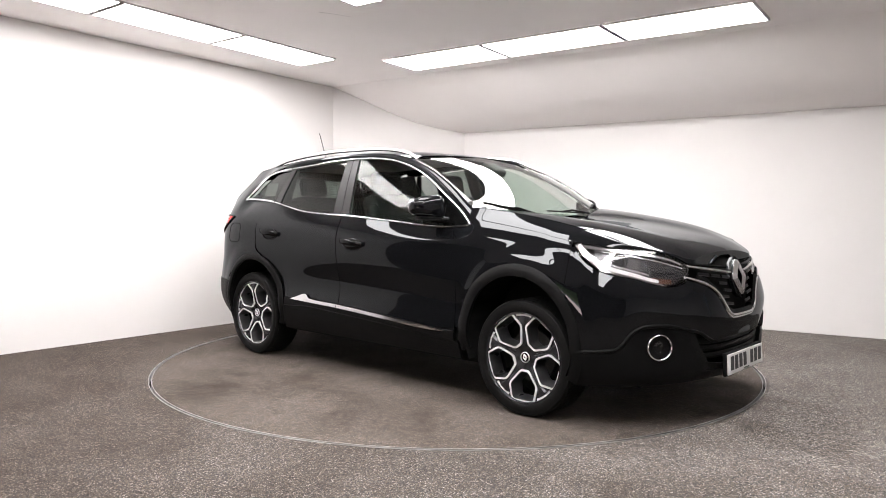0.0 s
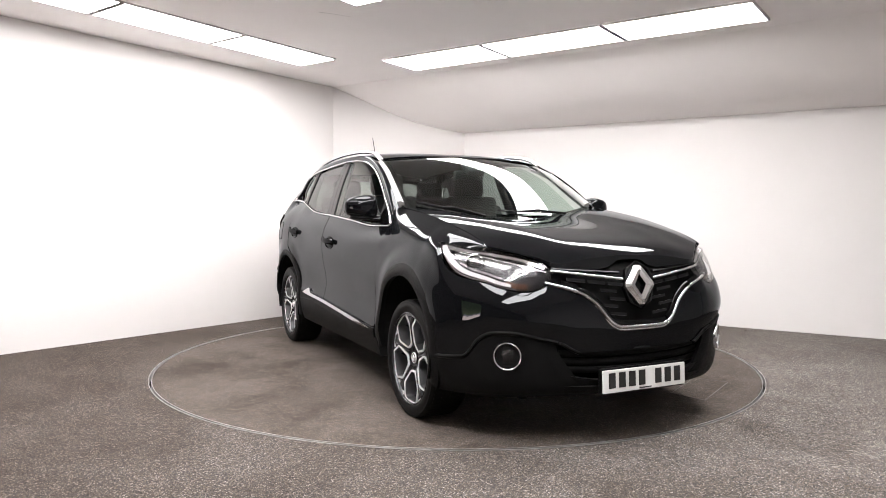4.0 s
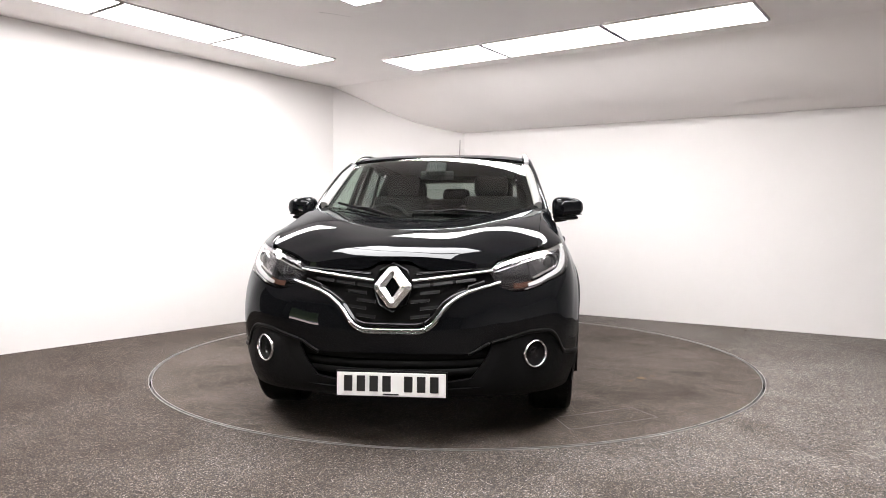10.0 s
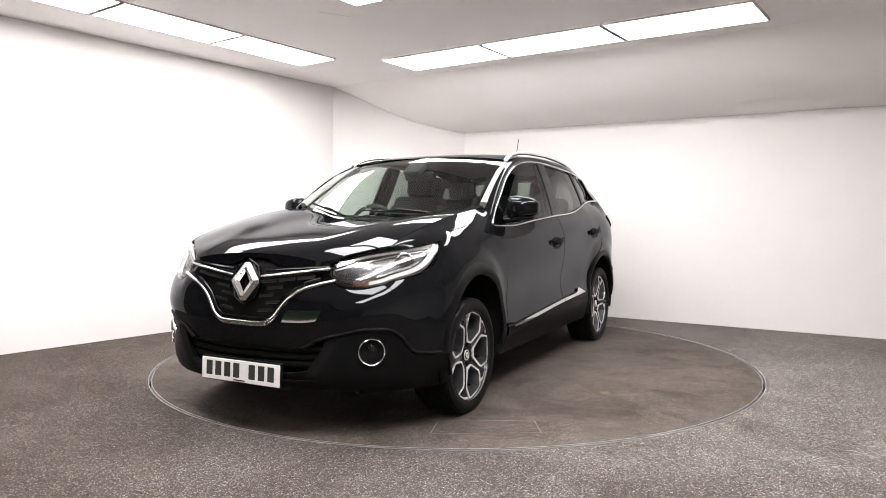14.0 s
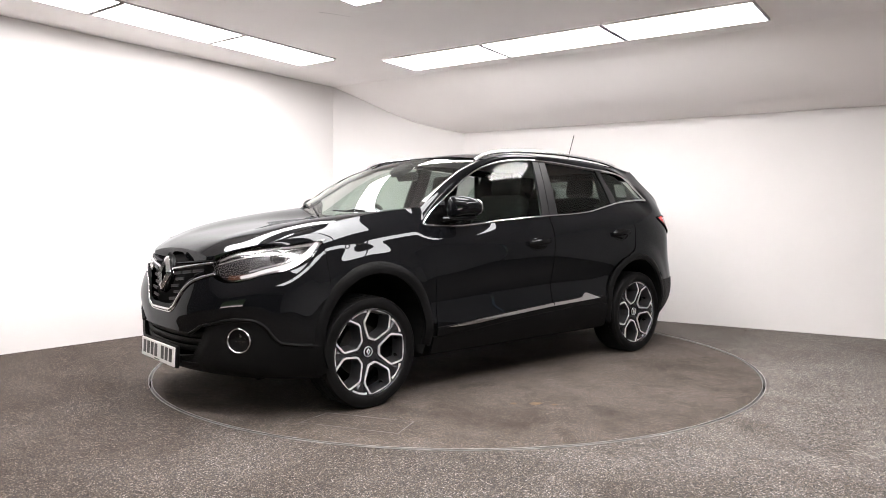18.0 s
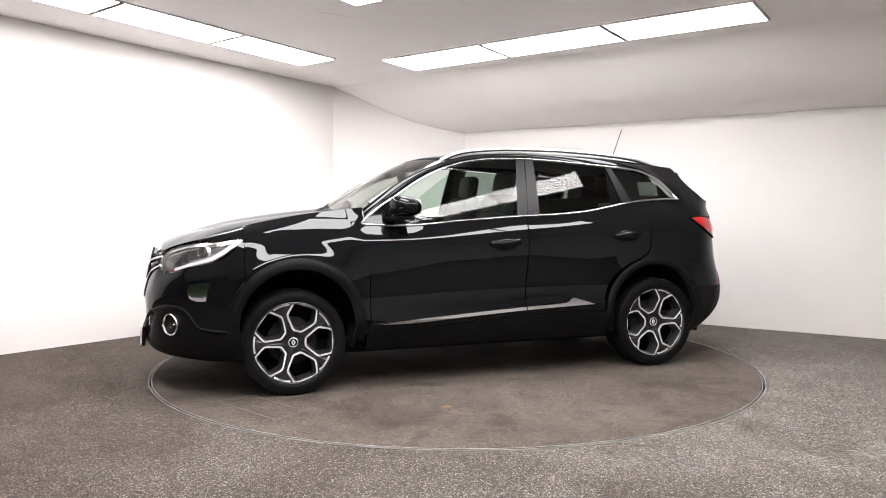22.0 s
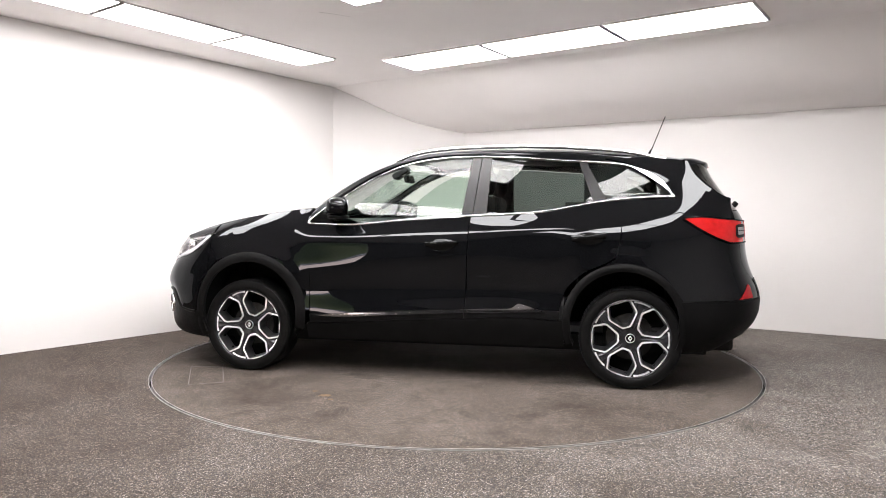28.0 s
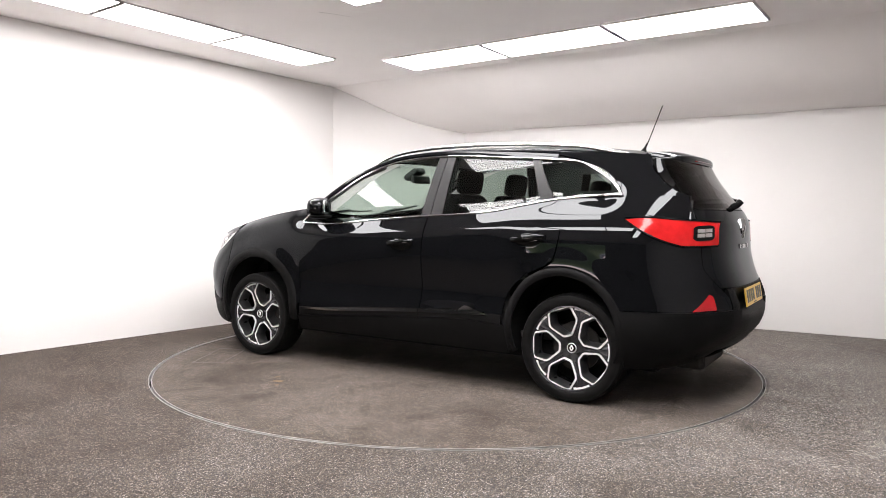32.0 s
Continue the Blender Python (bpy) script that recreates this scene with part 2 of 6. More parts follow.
part("ceiling_seam", crack((-1.02, -0.16), (-0.80, -0.05), 0.004, lambda x, y: ceil_z(x, y) - 0.003, ""), CRACK, bpy.data.objects["ceiling"], "fine grey hairline seam")


def wall_mark(along, z, l, h, tilt):
    c = CB + DR * along - NR * 0.0015
    m = Matrix.Translation((c.x, c.y, z)) @ pose(0, 0, 0, 0, 0, math.degrees(math.atan2(DR.y, DR.x))) @ pose(0, 0, 0, 0, tilt, 0)
    b = bmesh.new()
    pts = [(-0.5, -0.2), (-0.2, -0.5), (0.3, -0.3), (0.5, 0.1), (0.1, 0.5), (-0.3, 0.3)]
    b.faces.new([b.verts.new((x * l, 0, y * h)) for x, y in pts])
    b.transform(m)
    part("scuff", b, SCUFF, wall_right, "faint grey scuff")


for al, z, l, h, ti in ((2.52, 0.20, 0.05, 0.012, 8), (2.60, 0.155, 0.07, 0.012, -4), (2.72, 0.27, 0.03, 0.05, 30), (2.30, 0.04, 0.06, 0.010, 0), (1.98, 0.05, 0.10, 0.012, 3)):
    wall_mark(al, z, l, h, ti)

# floor with the round opening for the turntable
RING = 2.224


def floor_sheet():
    b = bmesh.new()
    n = 192
    inner = [b.verts.new((RING * math.cos(2 * math.pi * i / n), RING * math.sin(2 * math.pi * i / n), 0)) for i in range(n)]
    low = [b.verts.new((v.co.x, v.co.y, -0.05)) for v in inner]
    outer = [b.verts.new((9.5 * math.cos(2 * math.pi * i / n), 9.5 * math.sin(2 * math.pi * i / n), 0)) for i in range(n)]
    for i in range(n):
        j = (i + 1) % n
        b.faces.new((inner[i], outer[i], outer[j], inner[j]))
        b.faces.new((low[i], inner[i], inner[j], low[j]))
    return b


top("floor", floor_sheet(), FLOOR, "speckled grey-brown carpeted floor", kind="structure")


def lathe(profile, n=128, bm=None, axis="z"):
    b = bm or bmesh.new()
    rings = []
    for r, h in profile:
        rings.append([b.verts.new((r * math.cos(2 * math.pi * i / n), r * math.sin(2 * math.pi * i / n), h) if axis == "z" else (r * math.cos(2 * math.pi * i / n), h, r * math.sin(2 * math.pi * i / n))) for i in range(n)])
    for a, c in zip(rings, rings[1:]):
        for i in range(n):
            j = (i + 1) % n
            b.faces.new((a[i], a[j], c[j], c[i]))
    return b


top("floor_rim", lathe([(RING + 0.001, -0.04), (RING + 0.001, 0.002), (RING - 0.004, 0.002), (RING - 0.004, -0.04)], 192), RIMMETAL, "thin metal edging round the turntable pit", kind="structure")
top("pit_floor", lathe([(0.001, -0.05), (RING, -0.05)], 96), GAP, "dark bottom of the turntable pit", kind="structure")

turntable = tagged(new("turntable"), "round carpeted vehicle turntable flush with the floor", "turntable")
RT = RING - 0.015
part("platform", lathe([(0.0005, 0.0), (RT - 0.010, 0.0), (RT - 0.010, -0.045), (0.0005, -0.045)], 192), DISC, turntable, "worn brown-grey carpet")
part("rim", lathe([(RT - 0.008, -0.04), (RT - 0.008, 0.0025), (RT - 0.003, 0.0025), (RT - 0.003, -0.04)], 192), RIMMETAL, turntable, "thin pale metal rim")
# outline of a hatch in the carpet, scuffs and a stain
HATCH = [Vector((1.343, 1.156)), Vector((1.535, 1.265)), Vector((1.815, 0.768)), Vector((1.600, 0.700))]
for k in range(4):
    a, b = HATCH[k], HATCH[(k + 1) % 4]
    n = Vector((-(b - a).y, (b - a).x)).normalized() * 0.0026
    part("hatch_seam", prism([tuple(a - n), tuple(b - n), tuple(b + n), tuple(a + n)], -0.01, 0.0015), PALE, turntable, "pale worn seam of a hatch")


def blot(cx, cy, r, squash, seed, mat_, label):
    rnd = random.Random(seed)
    pts = []
    for k in range(26):
        a = 2 * math.pi * k / 26
        rr = r * (0.55 + 0.6 * rnd.random())
        pts.append((cx + rr * math.cos(a), cy + rr * squash * math.sin(a)))
    part("stain", prism(pts, -0.01, 0.0008), mat_, turntable, label)


blot(0.565, 1.335, 0.045, 0.7, 3, BROWN, "small brown stain")
blot(0.66, 1.25, 0.022, 0.8, 4, BROWN, "small brown stain")
blot(0.49, 1.42, 0.018, 0.8, 5, BROWN, "small brown stain")

# small bits of dirt by the walls
for k, (gx, gy, gs) in enumerate(((2.80, 1.36, 0.022), (2.05, 1.75, 0.012), (-2.92, 0.62, 0.020), (-2.40, 1.30, 0.014), (-3.05, 0.48, 0.012), (3.30, 0.70, 0.012), (-2.15, 1.62, 0.010))):
    g = box(gs, gs * 0.5, gs * 0.25, pose(gx, gy, gs * 0.125, 0, 0, 40 * k), None, gs * 0.06)
    top("dirt_crumb", g, GRIT, "small dark crumb of dirt on the carpet", "dirt", group="crumbs of dirt along the walls")

# outside the entrance
def yard():
    m = glow("daylit_yard", (1, 1, 1), 14.0)
    e = [n for n in m.node_tree.nodes if n.type == "EMISSION"][0]
    co = node(m, "ShaderNodeTexCoord")
    sx = node(m, "ShaderNodeSeparateXYZ")
    link(m, co.outputs["Object"], sx.inputs[0])
    nz = node(m, "ShaderNodeTexNoise", Scale=1.6, Detail=4.0)
    link(m, co.outputs["Object"], nz.inputs["Vector"])
    ad = node(m, "ShaderNodeMath")
    ad.operation = "MULTIPLY_ADD"
    ad.inputs[1].default_value = 0.7
    link(m, nz.outputs[0], ad.inputs[0])
    link(m, sx.outputs[2], ad.inputs[2])
    sc = node(m, "ShaderNodeMath")
    sc.operation = "MULTIPLY"
    sc.inputs[1].default_value = 0.25
    link(m, ad.outputs[0], sc.inputs[0])
    r = ramp(m, sc.outputs[0], [(0.16, (1.0, 0.80, 0.77)), (0.25, (0.92, 0.74, 0.72)), (0.265, (0.07, 0.062, 0.085)), (0.285, (0.06, 0.055, 0.08)), (0.295, (0.75, 0.77, 0.85)), (0.303, (0.07, 0.065, 0.08)), (0.33, (0.085, 0.10, 0.056)), (0.46, (0.05, 0.060, 0.032)), (0.58, (0.02, 0.03, 0.015))])
    link(m, r.outputs[0], e.inputs[0])
    return m


bc = ENT_A.lerp(ENT_B, 0.5) - BACK_V * 3.2
bd = DC * 4.5
top("backdrop", prism([tuple(bc - bd), tuple(bc + bd), tuple(bc + bd - BACK_V * 0.1), tuple(bc - bd - BACK_V * 0.1)], -0.05, 4.5), yard(), "daylit yard and hedge beyond the entrance", kind="structure")
top("ground", prism([(-40, -40), (40, -40), (40, 40), (-40, 40)], -0.12, -0.06), OUTGROUND, "pale concrete yard outside the entrance", kind="structure")


# =====================  the car  =====================
# Car space: x forward from the middle of the wheelbase, y to its left, z up from the floor.
def pchip(pts):
    """A smooth curve through a few points that does not overshoot."""
    pts = sorted(pts)
    xs, ys = [p[0] for p in pts], [p[1] for p in pts]
    n = len(xs)
    h = [xs[i + 1] - xs[i] for i in range(n - 1)]
    d = [(ys[i + 1] - ys[i]) / h[i] for i in range(n - 1)]
    m = [0.0] * n
    m[0], m[-1] = d[0], d[-1]
    for i in range(1, n - 1):
        if d[i - 1] * d[i] > 0:
            w1, w2 = 2 * h[i] + h[i - 1], h[i] + 2 * h[i - 1]
            m[i] = (w1 + w2) / (w1 / d[i - 1] + w2 / d[i])

    def f(x):
        if x <= xs[0]:
            return ys[0] + m[0] * max(x - xs[0], -0.05)
        if x >= xs[-1]:
            return ys[-1] + m[-1] * min(x - xs[-1], 0.05)
        i = 0
        while xs[i + 1] < x:
            i += 1
        t = (x - xs[i]) / h[i]
        return ((1 + 2 * t) * ys[i] + t * h[i] * m[i]) * (1 - t) ** 2 + (t * t) * ((3 - 2 * t) * ys[i + 1] + (t - 1) * h[i] * m[i + 1])
    return f


def spline(pts):
    """A curve of even bend (natural cubic) through a few points."""
    pts = sorted(pts)
    xs, ys = [p[0] for p in pts], [p[1] for p in pts]
    n = len(xs)
    h = [xs[i + 1] - xs[i] for i in range(n - 1)]
    c, d = [0.0] * n, [0.0] * n
    for i in range(1, n - 1):
        r = 6 * ((ys[i + 1] - ys[i]) / h[i] - (ys[i] - ys[i - 1]) / h[i - 1])
        m = 2 * (h[i - 1] + h[i]) - h[i - 1] * c[i - 1]
        c[i], d[i] = h[i] / m, (r - h[i - 1] * d[i - 1]) / m
    k = [0.0] * n
    for i in range(n - 2, 0, -1):
        k[i] = d[i] - c[i] * k[i + 1]

    def f(x):
        i = 0
        while i < n - 2 and xs[i + 1] < x:
            i += 1
        a, b = (xs[i + 1] - x) / h[i], (x - xs[i]) / h[i]
        return a * ys[i] + b * ys[i + 1] + ((a ** 3 - a) * k[i] + (b ** 3 - b) * k[i + 1]) * h[i] ** 2 / 6
    return f


def lerp(a, b, t):
    return a + (b - a) * t


# --- key lines of the body side, along x ---
BELT_Z = pchip([(0.88, 1.050), (0.62, 1.042), (0.20, 1.074), (-0.25, 1.104), (-0.53, 1.117), (-0.76, 1.137), (-0.96, 1.172), (-1.15, 1.204), (-1.35, 1.224), (-1.50, 1.232), (-1.85, 1.24)])
BELT_Y = pchip([(1.50, 0.800), (0.87, 0.812), (0.40, 0.826), (-0.10, 0.832), (-0.60, 0.828), (-1.10, 0.793), (-1.30, 0.757), (-1.45, 0.738), (-1.60, 0.732), (-1.80, 0.729)])
SHO_Z = pchip([(1.70, 0.86), (1.30, 0.89), (0.86, 0.885), (0.20, 0.895), (-0.25, 0.935), (-0.70, 0.955), (-1.00, 1.0), (-1.40, 1.05), (-1.80, 1.06)])
SHO_Y = pchip([(1.70, 0.872), (1.35, 0.879), (0.86, 0.888), (0.20, 0.896), (-0.50, 0.898), (-1.00, 0.897), (-1.25, 0.888), (-1.45, 0.880), (-1.60, 0.878), (-1.80, 0.877)])
UP_Z = pchip([(1.70, 0.955), (1.30, 0.975), (0.86, 0.975), (0.20, 0.985), (-0.50, 1.030), (-1.00, 1.085), (-1.40, 1.135), (-1.80, 1.14)])
UP_Y = pchip([(1.70, 0.838), (1.45, 0.842), (1.30, 0.850), (0.86, 0.868), (0.20, 0.876), (-0.50, 0.880), (-1.00, 0.864), (-1.25, 0.844), (-1.45, 0.830), (-1.60, 0.825), (-1.80, 0.822)])
MID_Y = pchip([(1.70, 0.897), (1.35, 0.903), (0.86, 0.900), (0.30, 0.893), (-0.30, 0.892), (-0.80, 0.898), (-1.30, 0.906), (-1.45, 0.9065), (-1.60, 0.9065), (-1.80, 0.906)])
HOL_Y = pchip([(1.70, 0.900), (1.30, 0.906), (0.86, 0.893), (0.40, 0.880), (-0.30, 0.876), (-0.80, 0.886), (-1.30, 0.906), (-1.45, 0.905), (-1.60, 0.9045), (-1.80, 0.904)])
TRIM_Y = pchip([(1.70, 0.900), (1.30, 0.906), (0.86, 0.904), (0.40, 0.902), (-0.30, 0.900), (-0.80, 0.900), (-1.30, 0.908), (-1.45, 0.907), (-1.60, 0.9065), (-1.80, 0.906)])
SILL_Y = pchip([(1.70, 0.880), (0.86, 0.870), (-0.80, 0.870), (-1.80, 0.870)])
TRIM_Z = pchip([(0.90, 0.412), (0.768, 0.415), (0.20, 0.455), (-0.25, 0.480), (-0.60, 0.497), (-0.80, 0.485), (-0.95, 0.48)])
ROOF_EDGE_Z = pchip([(0.84, 1.165), (0.623, 1.318), (0.431, 1.420), (0.238, 1.490), (0.045, 1.532), (-0.15, 1.546), (-0.40, 1.550), (-0.9, 1.540), (-1.3, 1.515), (-1.60, 1.488), (-1.75, 1.465)])
ROOF_EDGE_Y = pchip([(0.84, 0.742), (0.623, 0.712), (0.431, 0.685), (0.238, 0.660), (0.045, 0.648), (-0.40, 0.645), (-0.9, 0.632), (-1.3, 0.600), (-1.75, 0.545)])
# bonnet edge along the wing
EDGE_Y = pchip([(1.92, 0.684), (1.80, 0.690), (1.60, 0.702), (1.20, 0.720), (0.86, 0.738)])


def bonnet_z(x, y):
    """Height of the bonnet and wing crown."""
    y = abs(y)
    rows = []
    for k in BONNET_ROWS:
        rows.append((k[0], k[1](x)))
    return spline([(-a, b) for a, b in rows[1:]] + rows)(y)


BONNET_ROWS = [
    (0.00, spline([(2.15, 0.860), (2.09, 0.915), (2.03, 0.950), (1.88, 0.998), (1.66, 1.040), (1.40, 1.068), (1.12, 1.083), (0.85, 1.088)])),
    (0.30, spline([(2.15, 0.852), (2.09, 0.899), (2.03, 0.939), (1.88, 0.996), (1.66, 1.046), (1.40, 1.080), (1.12, 1.100), (0.85, 1.108)])),
    (0.55, spline([(2.15, 0.800), (2.03, 0.900), (1.95, 0.945), (1.88, 0.980), (1.66, 1.054), (1.40, 1.102), (1.12, 1.135), (0.85, 1.150)])),
    (0.76, spline([(2.03, 0.860), (1.95, 0.905), (1.88, 0.938), (1.66, 1.016), (1.40, 1.082), (1.12, 1.132), (0.85, 1.165)])),
]

N_F, N_R = 2.5, 2.75
X0F, X0R = 1.45, -1.45
NOSE = pchip([(0.20, 2.06), (0.26, 2.170), (0.32, 2.195), (0.40, 2.200), (0.50, 2.196), (0.58, 2.200), (0.68, 2.186), (0.78, 2.165), (0.88, 2.115), (0.95, 2.03), (1.0, 1.92)])
TAIL = pchip([(0.20, -1.88), (0.26, -2.00), (0.34, -2.125), (0.42, -2.190), (0.50, -2.214), (0.58, -2.216), (0.64, -2.200), (0.70, -2.174), (0.76, -2.149), (0.82, -2.131), (0.88, -2.119), (0.95, -2.113), (1.05, -2.109), (1.12, -2.082), (1.25, -1.985), (1.37, -1.90), (1.47, -1.845), (1.53, -1.79)])


def side_levels(x, wing=None):
    lv = [(0.20, SILL_Y(x) - 0.03), (0.28, SILL_Y(x)), (TRIM_Z(x) if -0.95 < x < 0.9 else 0.44, TRIM_Y(x)), (0.57, HOL_Y(x)), (0.76, MID_Y(x)), (SHO_Z(x), SHO_Y(x)), (UP_Z(x), UP_Y(x))]
    if not (x > 0.90 if wing is None else wing):
        zb, yb = BELT_Z(x), BELT_Y(x)
        lv += [(zb, yb), (zb + 0.14, yb - 0.044)]
    else:
        e = EDGE_Y(x)
        ze = bonnet_z(x, e)
        zu = UP_Z(x)
        lv += [(lerp(zu, ze, 0.55), lerp(UP_Y(x), e, 0.40)), (max(ze, zu + 0.02), e)]
    return lv


_cache = {}


def house(x, h):
    """Inward lean of the glass and pillars, h above the belt line."""
    return BELT_Y(x) - 0.288 * h - 0.237 * h * h


def side_raw(x, z):
    k = round(x, 4)
    if x <= 0.84 and z > BELT_Z(x):
        return house(x, z - BELT_Z(x))
    if k not in _cache:
        if 0.84 < x < 0.98:
            t = (x - 0.84) / 0.14
            t = t * t * (3 - 2 * t)
            fa, fb = spline(side_levels(x, False)), spline(side_levels(x, True))
            zb = BELT_Z(x)

            def mixed(h):
                a = house(x, h - zb) if h > zb else fa(h)
                return a + (fb(h) - a) * t
            _cache[k] = mixed
        else:
            _cache[k] = spline(side_levels(x))
    return _cache[k](z)


def side_y(x, z):
    """Half width of the body at x and height z."""
    if x > X0F:
        a = NOSE(z) - X0F
        r = min(max((x - X0F) / a, 0), 1)
        b = side_raw(X0F, z)
        return b * (1 - r ** N_F) ** (1 / N_F)
    if -2.07 < x < -1.0:
        # one even sweep from the doors round to the tail
        y = swept(x, z)
        w = ease((-1.48 - x) / 0.17) if z > 1.08 else 0.0
        return lerp(y, shoulder(x, z), w) if w > 0 else y
    return rear_raw(x, z)


def ease(w):
    w = max(0.0, min(1.0, w))
    return w * w * (3 - 2 * w)


def swept(x, z):
    return lerp(rear_raw(x, z), sweep(z)(x), ease(min((x + 1.92) / 0.17, (-1.0 - x) / 0.17)))


def shoulder(x, z):
    """The rear shoulder runs in one even bend up into the pillar and the edge of the roof."""
    z0, z1 = 1.08, ROOF_EDGE_Z(x)
    y0, y1 = swept(x, z0), ROOF_EDGE_Y(x) + 0.004
    m0 = (y0 - swept(x, z0 - 0.05)) / 0.05
    h = z1 - z0
    t = min(1.0, (z - z0) / h)
    return (1 + 2 * t) * (1 - t) ** 2 * y0 + t * (1 - t) ** 2 * h * m0 + t * t * (3 - 2 * t) * y1 + t * t * (t - 1) * h * -0.75


def rear_raw(x, z):
    if x < X0R:
        a = X0R - TAIL(z)
        r = min(max((X0R - x) / a, 0), 1)
        return side_raw(X0R, z) * (1 - r ** N_R) ** (1 / N_R)
    return side_raw(x, z)


_sweeps = {}


def sweep(z):
    k = round(z, 4)
    if k not in _sweeps:
        _sweeps[k] = spline([(x, rear_raw(x, z)) for x in ((-0.80, -1.00, -1.22, -1.66, -1.82, -1.92) if z < 1.24 else (-0.80, -1.00, -1.22, -1.45, -1.66))])
    return _sweeps[k]


def flare(x, z):
    """The body swells softly outwards round each wheel arch."""
    y = 0.0
    for cx, cz, r in ((1.295, 0.430, 0.424), (-1.280, 0.420, 0.390)):
        d = math.hypot(x - cx, z - cz) - r
        k = min(1.0, max(0.0, d / (0.11 if x > 0 else 0.13)))
        side = ease((x - 0.84) / 0.26) if cx > 0 else ease((-0.88 - x) / 0.26)
        y += 0.014 * side * (1 - k) ** 2 * (1 + 2 * k) * min(1.0, max(0.0, (z - 0.28) / 0.15))
    return y


def front_pt(q, z, off=0.0):
    """Front skin: q from 0 (middle) to 1 (side), at height z."""
    a, b = NOSE(z) - X0F, side_raw(X0F, z)
    ph = q * math.pi / 2
    c, s = max(math.cos(ph), 0) ** (2 / N_F), max(math.sin(ph), 0) ** (2 / N_F)
    nx, ny = (c ** (N_F - 1)) / a, (s ** (N_F - 1)) / b
    L = math.hypot(nx, ny)
    x = X0F + a * c
    return Vector((x + off * nx / L, b * s + off * ny / L + flare(x, z) * s ** 3, z))


def rear_pt(q, z, off=0.0):
    a, b = X0R - TAIL(z), side_raw(X0R, z)
    ph = q * math.pi / 2
    c, s = max(math.cos(ph), 0) ** (2 / N_R), max(math.sin(ph), 0) ** (2 / N_R)
    nx, ny = (c ** (N_R - 1)) / a, (s ** (N_R - 1)) / b
    L = math.hypot(nx, ny)
    x = X0R - a * c
    return Vector((x - off * nx / L, b * s + off * ny / L + flare(x, z) * s ** 3, z))


def fq(z, y=None, x=None):
    if y is not None:
        return math.asin(min(1, (y / side_raw(X0F, z)) ** (N_F / 2))) / (math.pi / 2)
    return math.acos(min(1, ((x - X0F) / (NOSE(z) - X0F)) ** (N_F / 2))) / (math.pi / 2)


def rq(z, y=None, x=None):
    if y is not None:
        return math.asin(min(1, (y / side_raw(X0R, z)) ** (N_R / 2))) / (math.pi / 2)
    return math.acos(min(1, max(0, (X0R - x) / (X0R - TAIL(z))) ** (N_R / 2))) / (math.pi / 2)


# --- materials of the car ---


def lacquer(name, base, f0, edge, power, rough=0.0, under=0.4):
    """Deep lacquer: a dark ground under a clear, mirror-like coat that strengthens towards grazing angles."""
    m = bpy.data.materials.new(name)
    m.use_nodes = True
    nt = m.node_tree
    b = nt.nodes["Principled BSDF"]
    b.inputs["Base Color"].default_value = (*base, 1)
    b.inputs["Roughness"].default_value = under
    b.inputs["Specular IOR Level"].default_value = 0.0
    gl = nt.nodes.new("ShaderNodeBsdfGlossy")
    gl.inputs["Roughness"].default_value = rough
    gl.inputs["Color"].default_value = (0.94, 0.975, 1.0, 1)
    co = nt.nodes.new("ShaderNodeTexCoord")
    peel = nt.nodes.new("ShaderNodeTexNoise")
    peel.inputs["Scale"].default_value = 55.0
    nt.links.new(co.outputs["Object"], peel.inputs["Vector"])
    bp = nt.nodes.new("ShaderNodeBump")
    bp.inputs["Strength"].default_value, bp.inputs["Distance"].default_value = 0.02, 0.0006
    nt.links.new(peel.outputs[0], bp.inputs["Height"])
    nt.links.new(bp.outputs[0], gl.inputs["Normal"])
    lw = nt.nodes.new("ShaderNodeLayerWeight")
    lw.inputs[0].default_value = 0.5
    pw = nt.nodes.new("ShaderNodeMath")
    pw.operation, pw.inputs[1].default_value = "POWER", power
    nt.links.new(lw.outputs["Facing"], pw.inputs[0])
    ma = nt.nodes.new("ShaderNodeMath")
    ma.operation, ma.inputs[1].default_value, ma.inputs[2].default_value = "MULTIPLY_ADD", edge, f0
    nt.links.new(pw.outputs[0], ma.inputs[0])
    mx = nt.nodes.new("ShaderNodeMixShader")
    nt.links.new(ma.outputs[0], mx.inputs[0])
    nt.links.new(b.outputs[0], mx.inputs[1])
    nt.links.new(gl.outputs[0], mx.inputs[2])
    nt.links.new(mx.outputs[0], nt.nodes["Material Output"].inputs[0])
    return m


PAINT = lacquer("black_car_paint", (0.0031, 0.0033, 0.0039), 0.025, 0.70, 5.5)
PLASTIC = grain(mat("textured_black_plastic", (0.0036, 0.0036, 0.0038), 0.5, 0, 0.085), (0.0036, 0.0036, 0.0038), 0.3, 8, 0.35, 900)
EDGEB = mat("worn_plastic_edge", (0.005, 0.005, 0.005), 0.45, 0, 0.08)
GLOSSB = lacquer("gloss_black_trim", (0.003, 0.003, 0.003), 0.02, 0.25, 6.0, 0.06)
SATINB = mat("satin_black_pillar", (0.010, 0.010, 0.011), 0.4, 0, 0.3)
GRILLEB = mat("satin_grille_bar", (0.006, 0.006, 0.0065), 0.40, 0, 0.22)
CHROME = mat("polished_chrome", (0.62, 0.62, 0.63), 0.10, 1.0)
BRIGHT = mat("bright_lamp_chrome", (0.60, 0.60, 0.61), 0.17, 1.0)
HLGREY = mat("grey_lamp_reflector", (0.11, 0.11, 0.115), 0.24, 0.7)
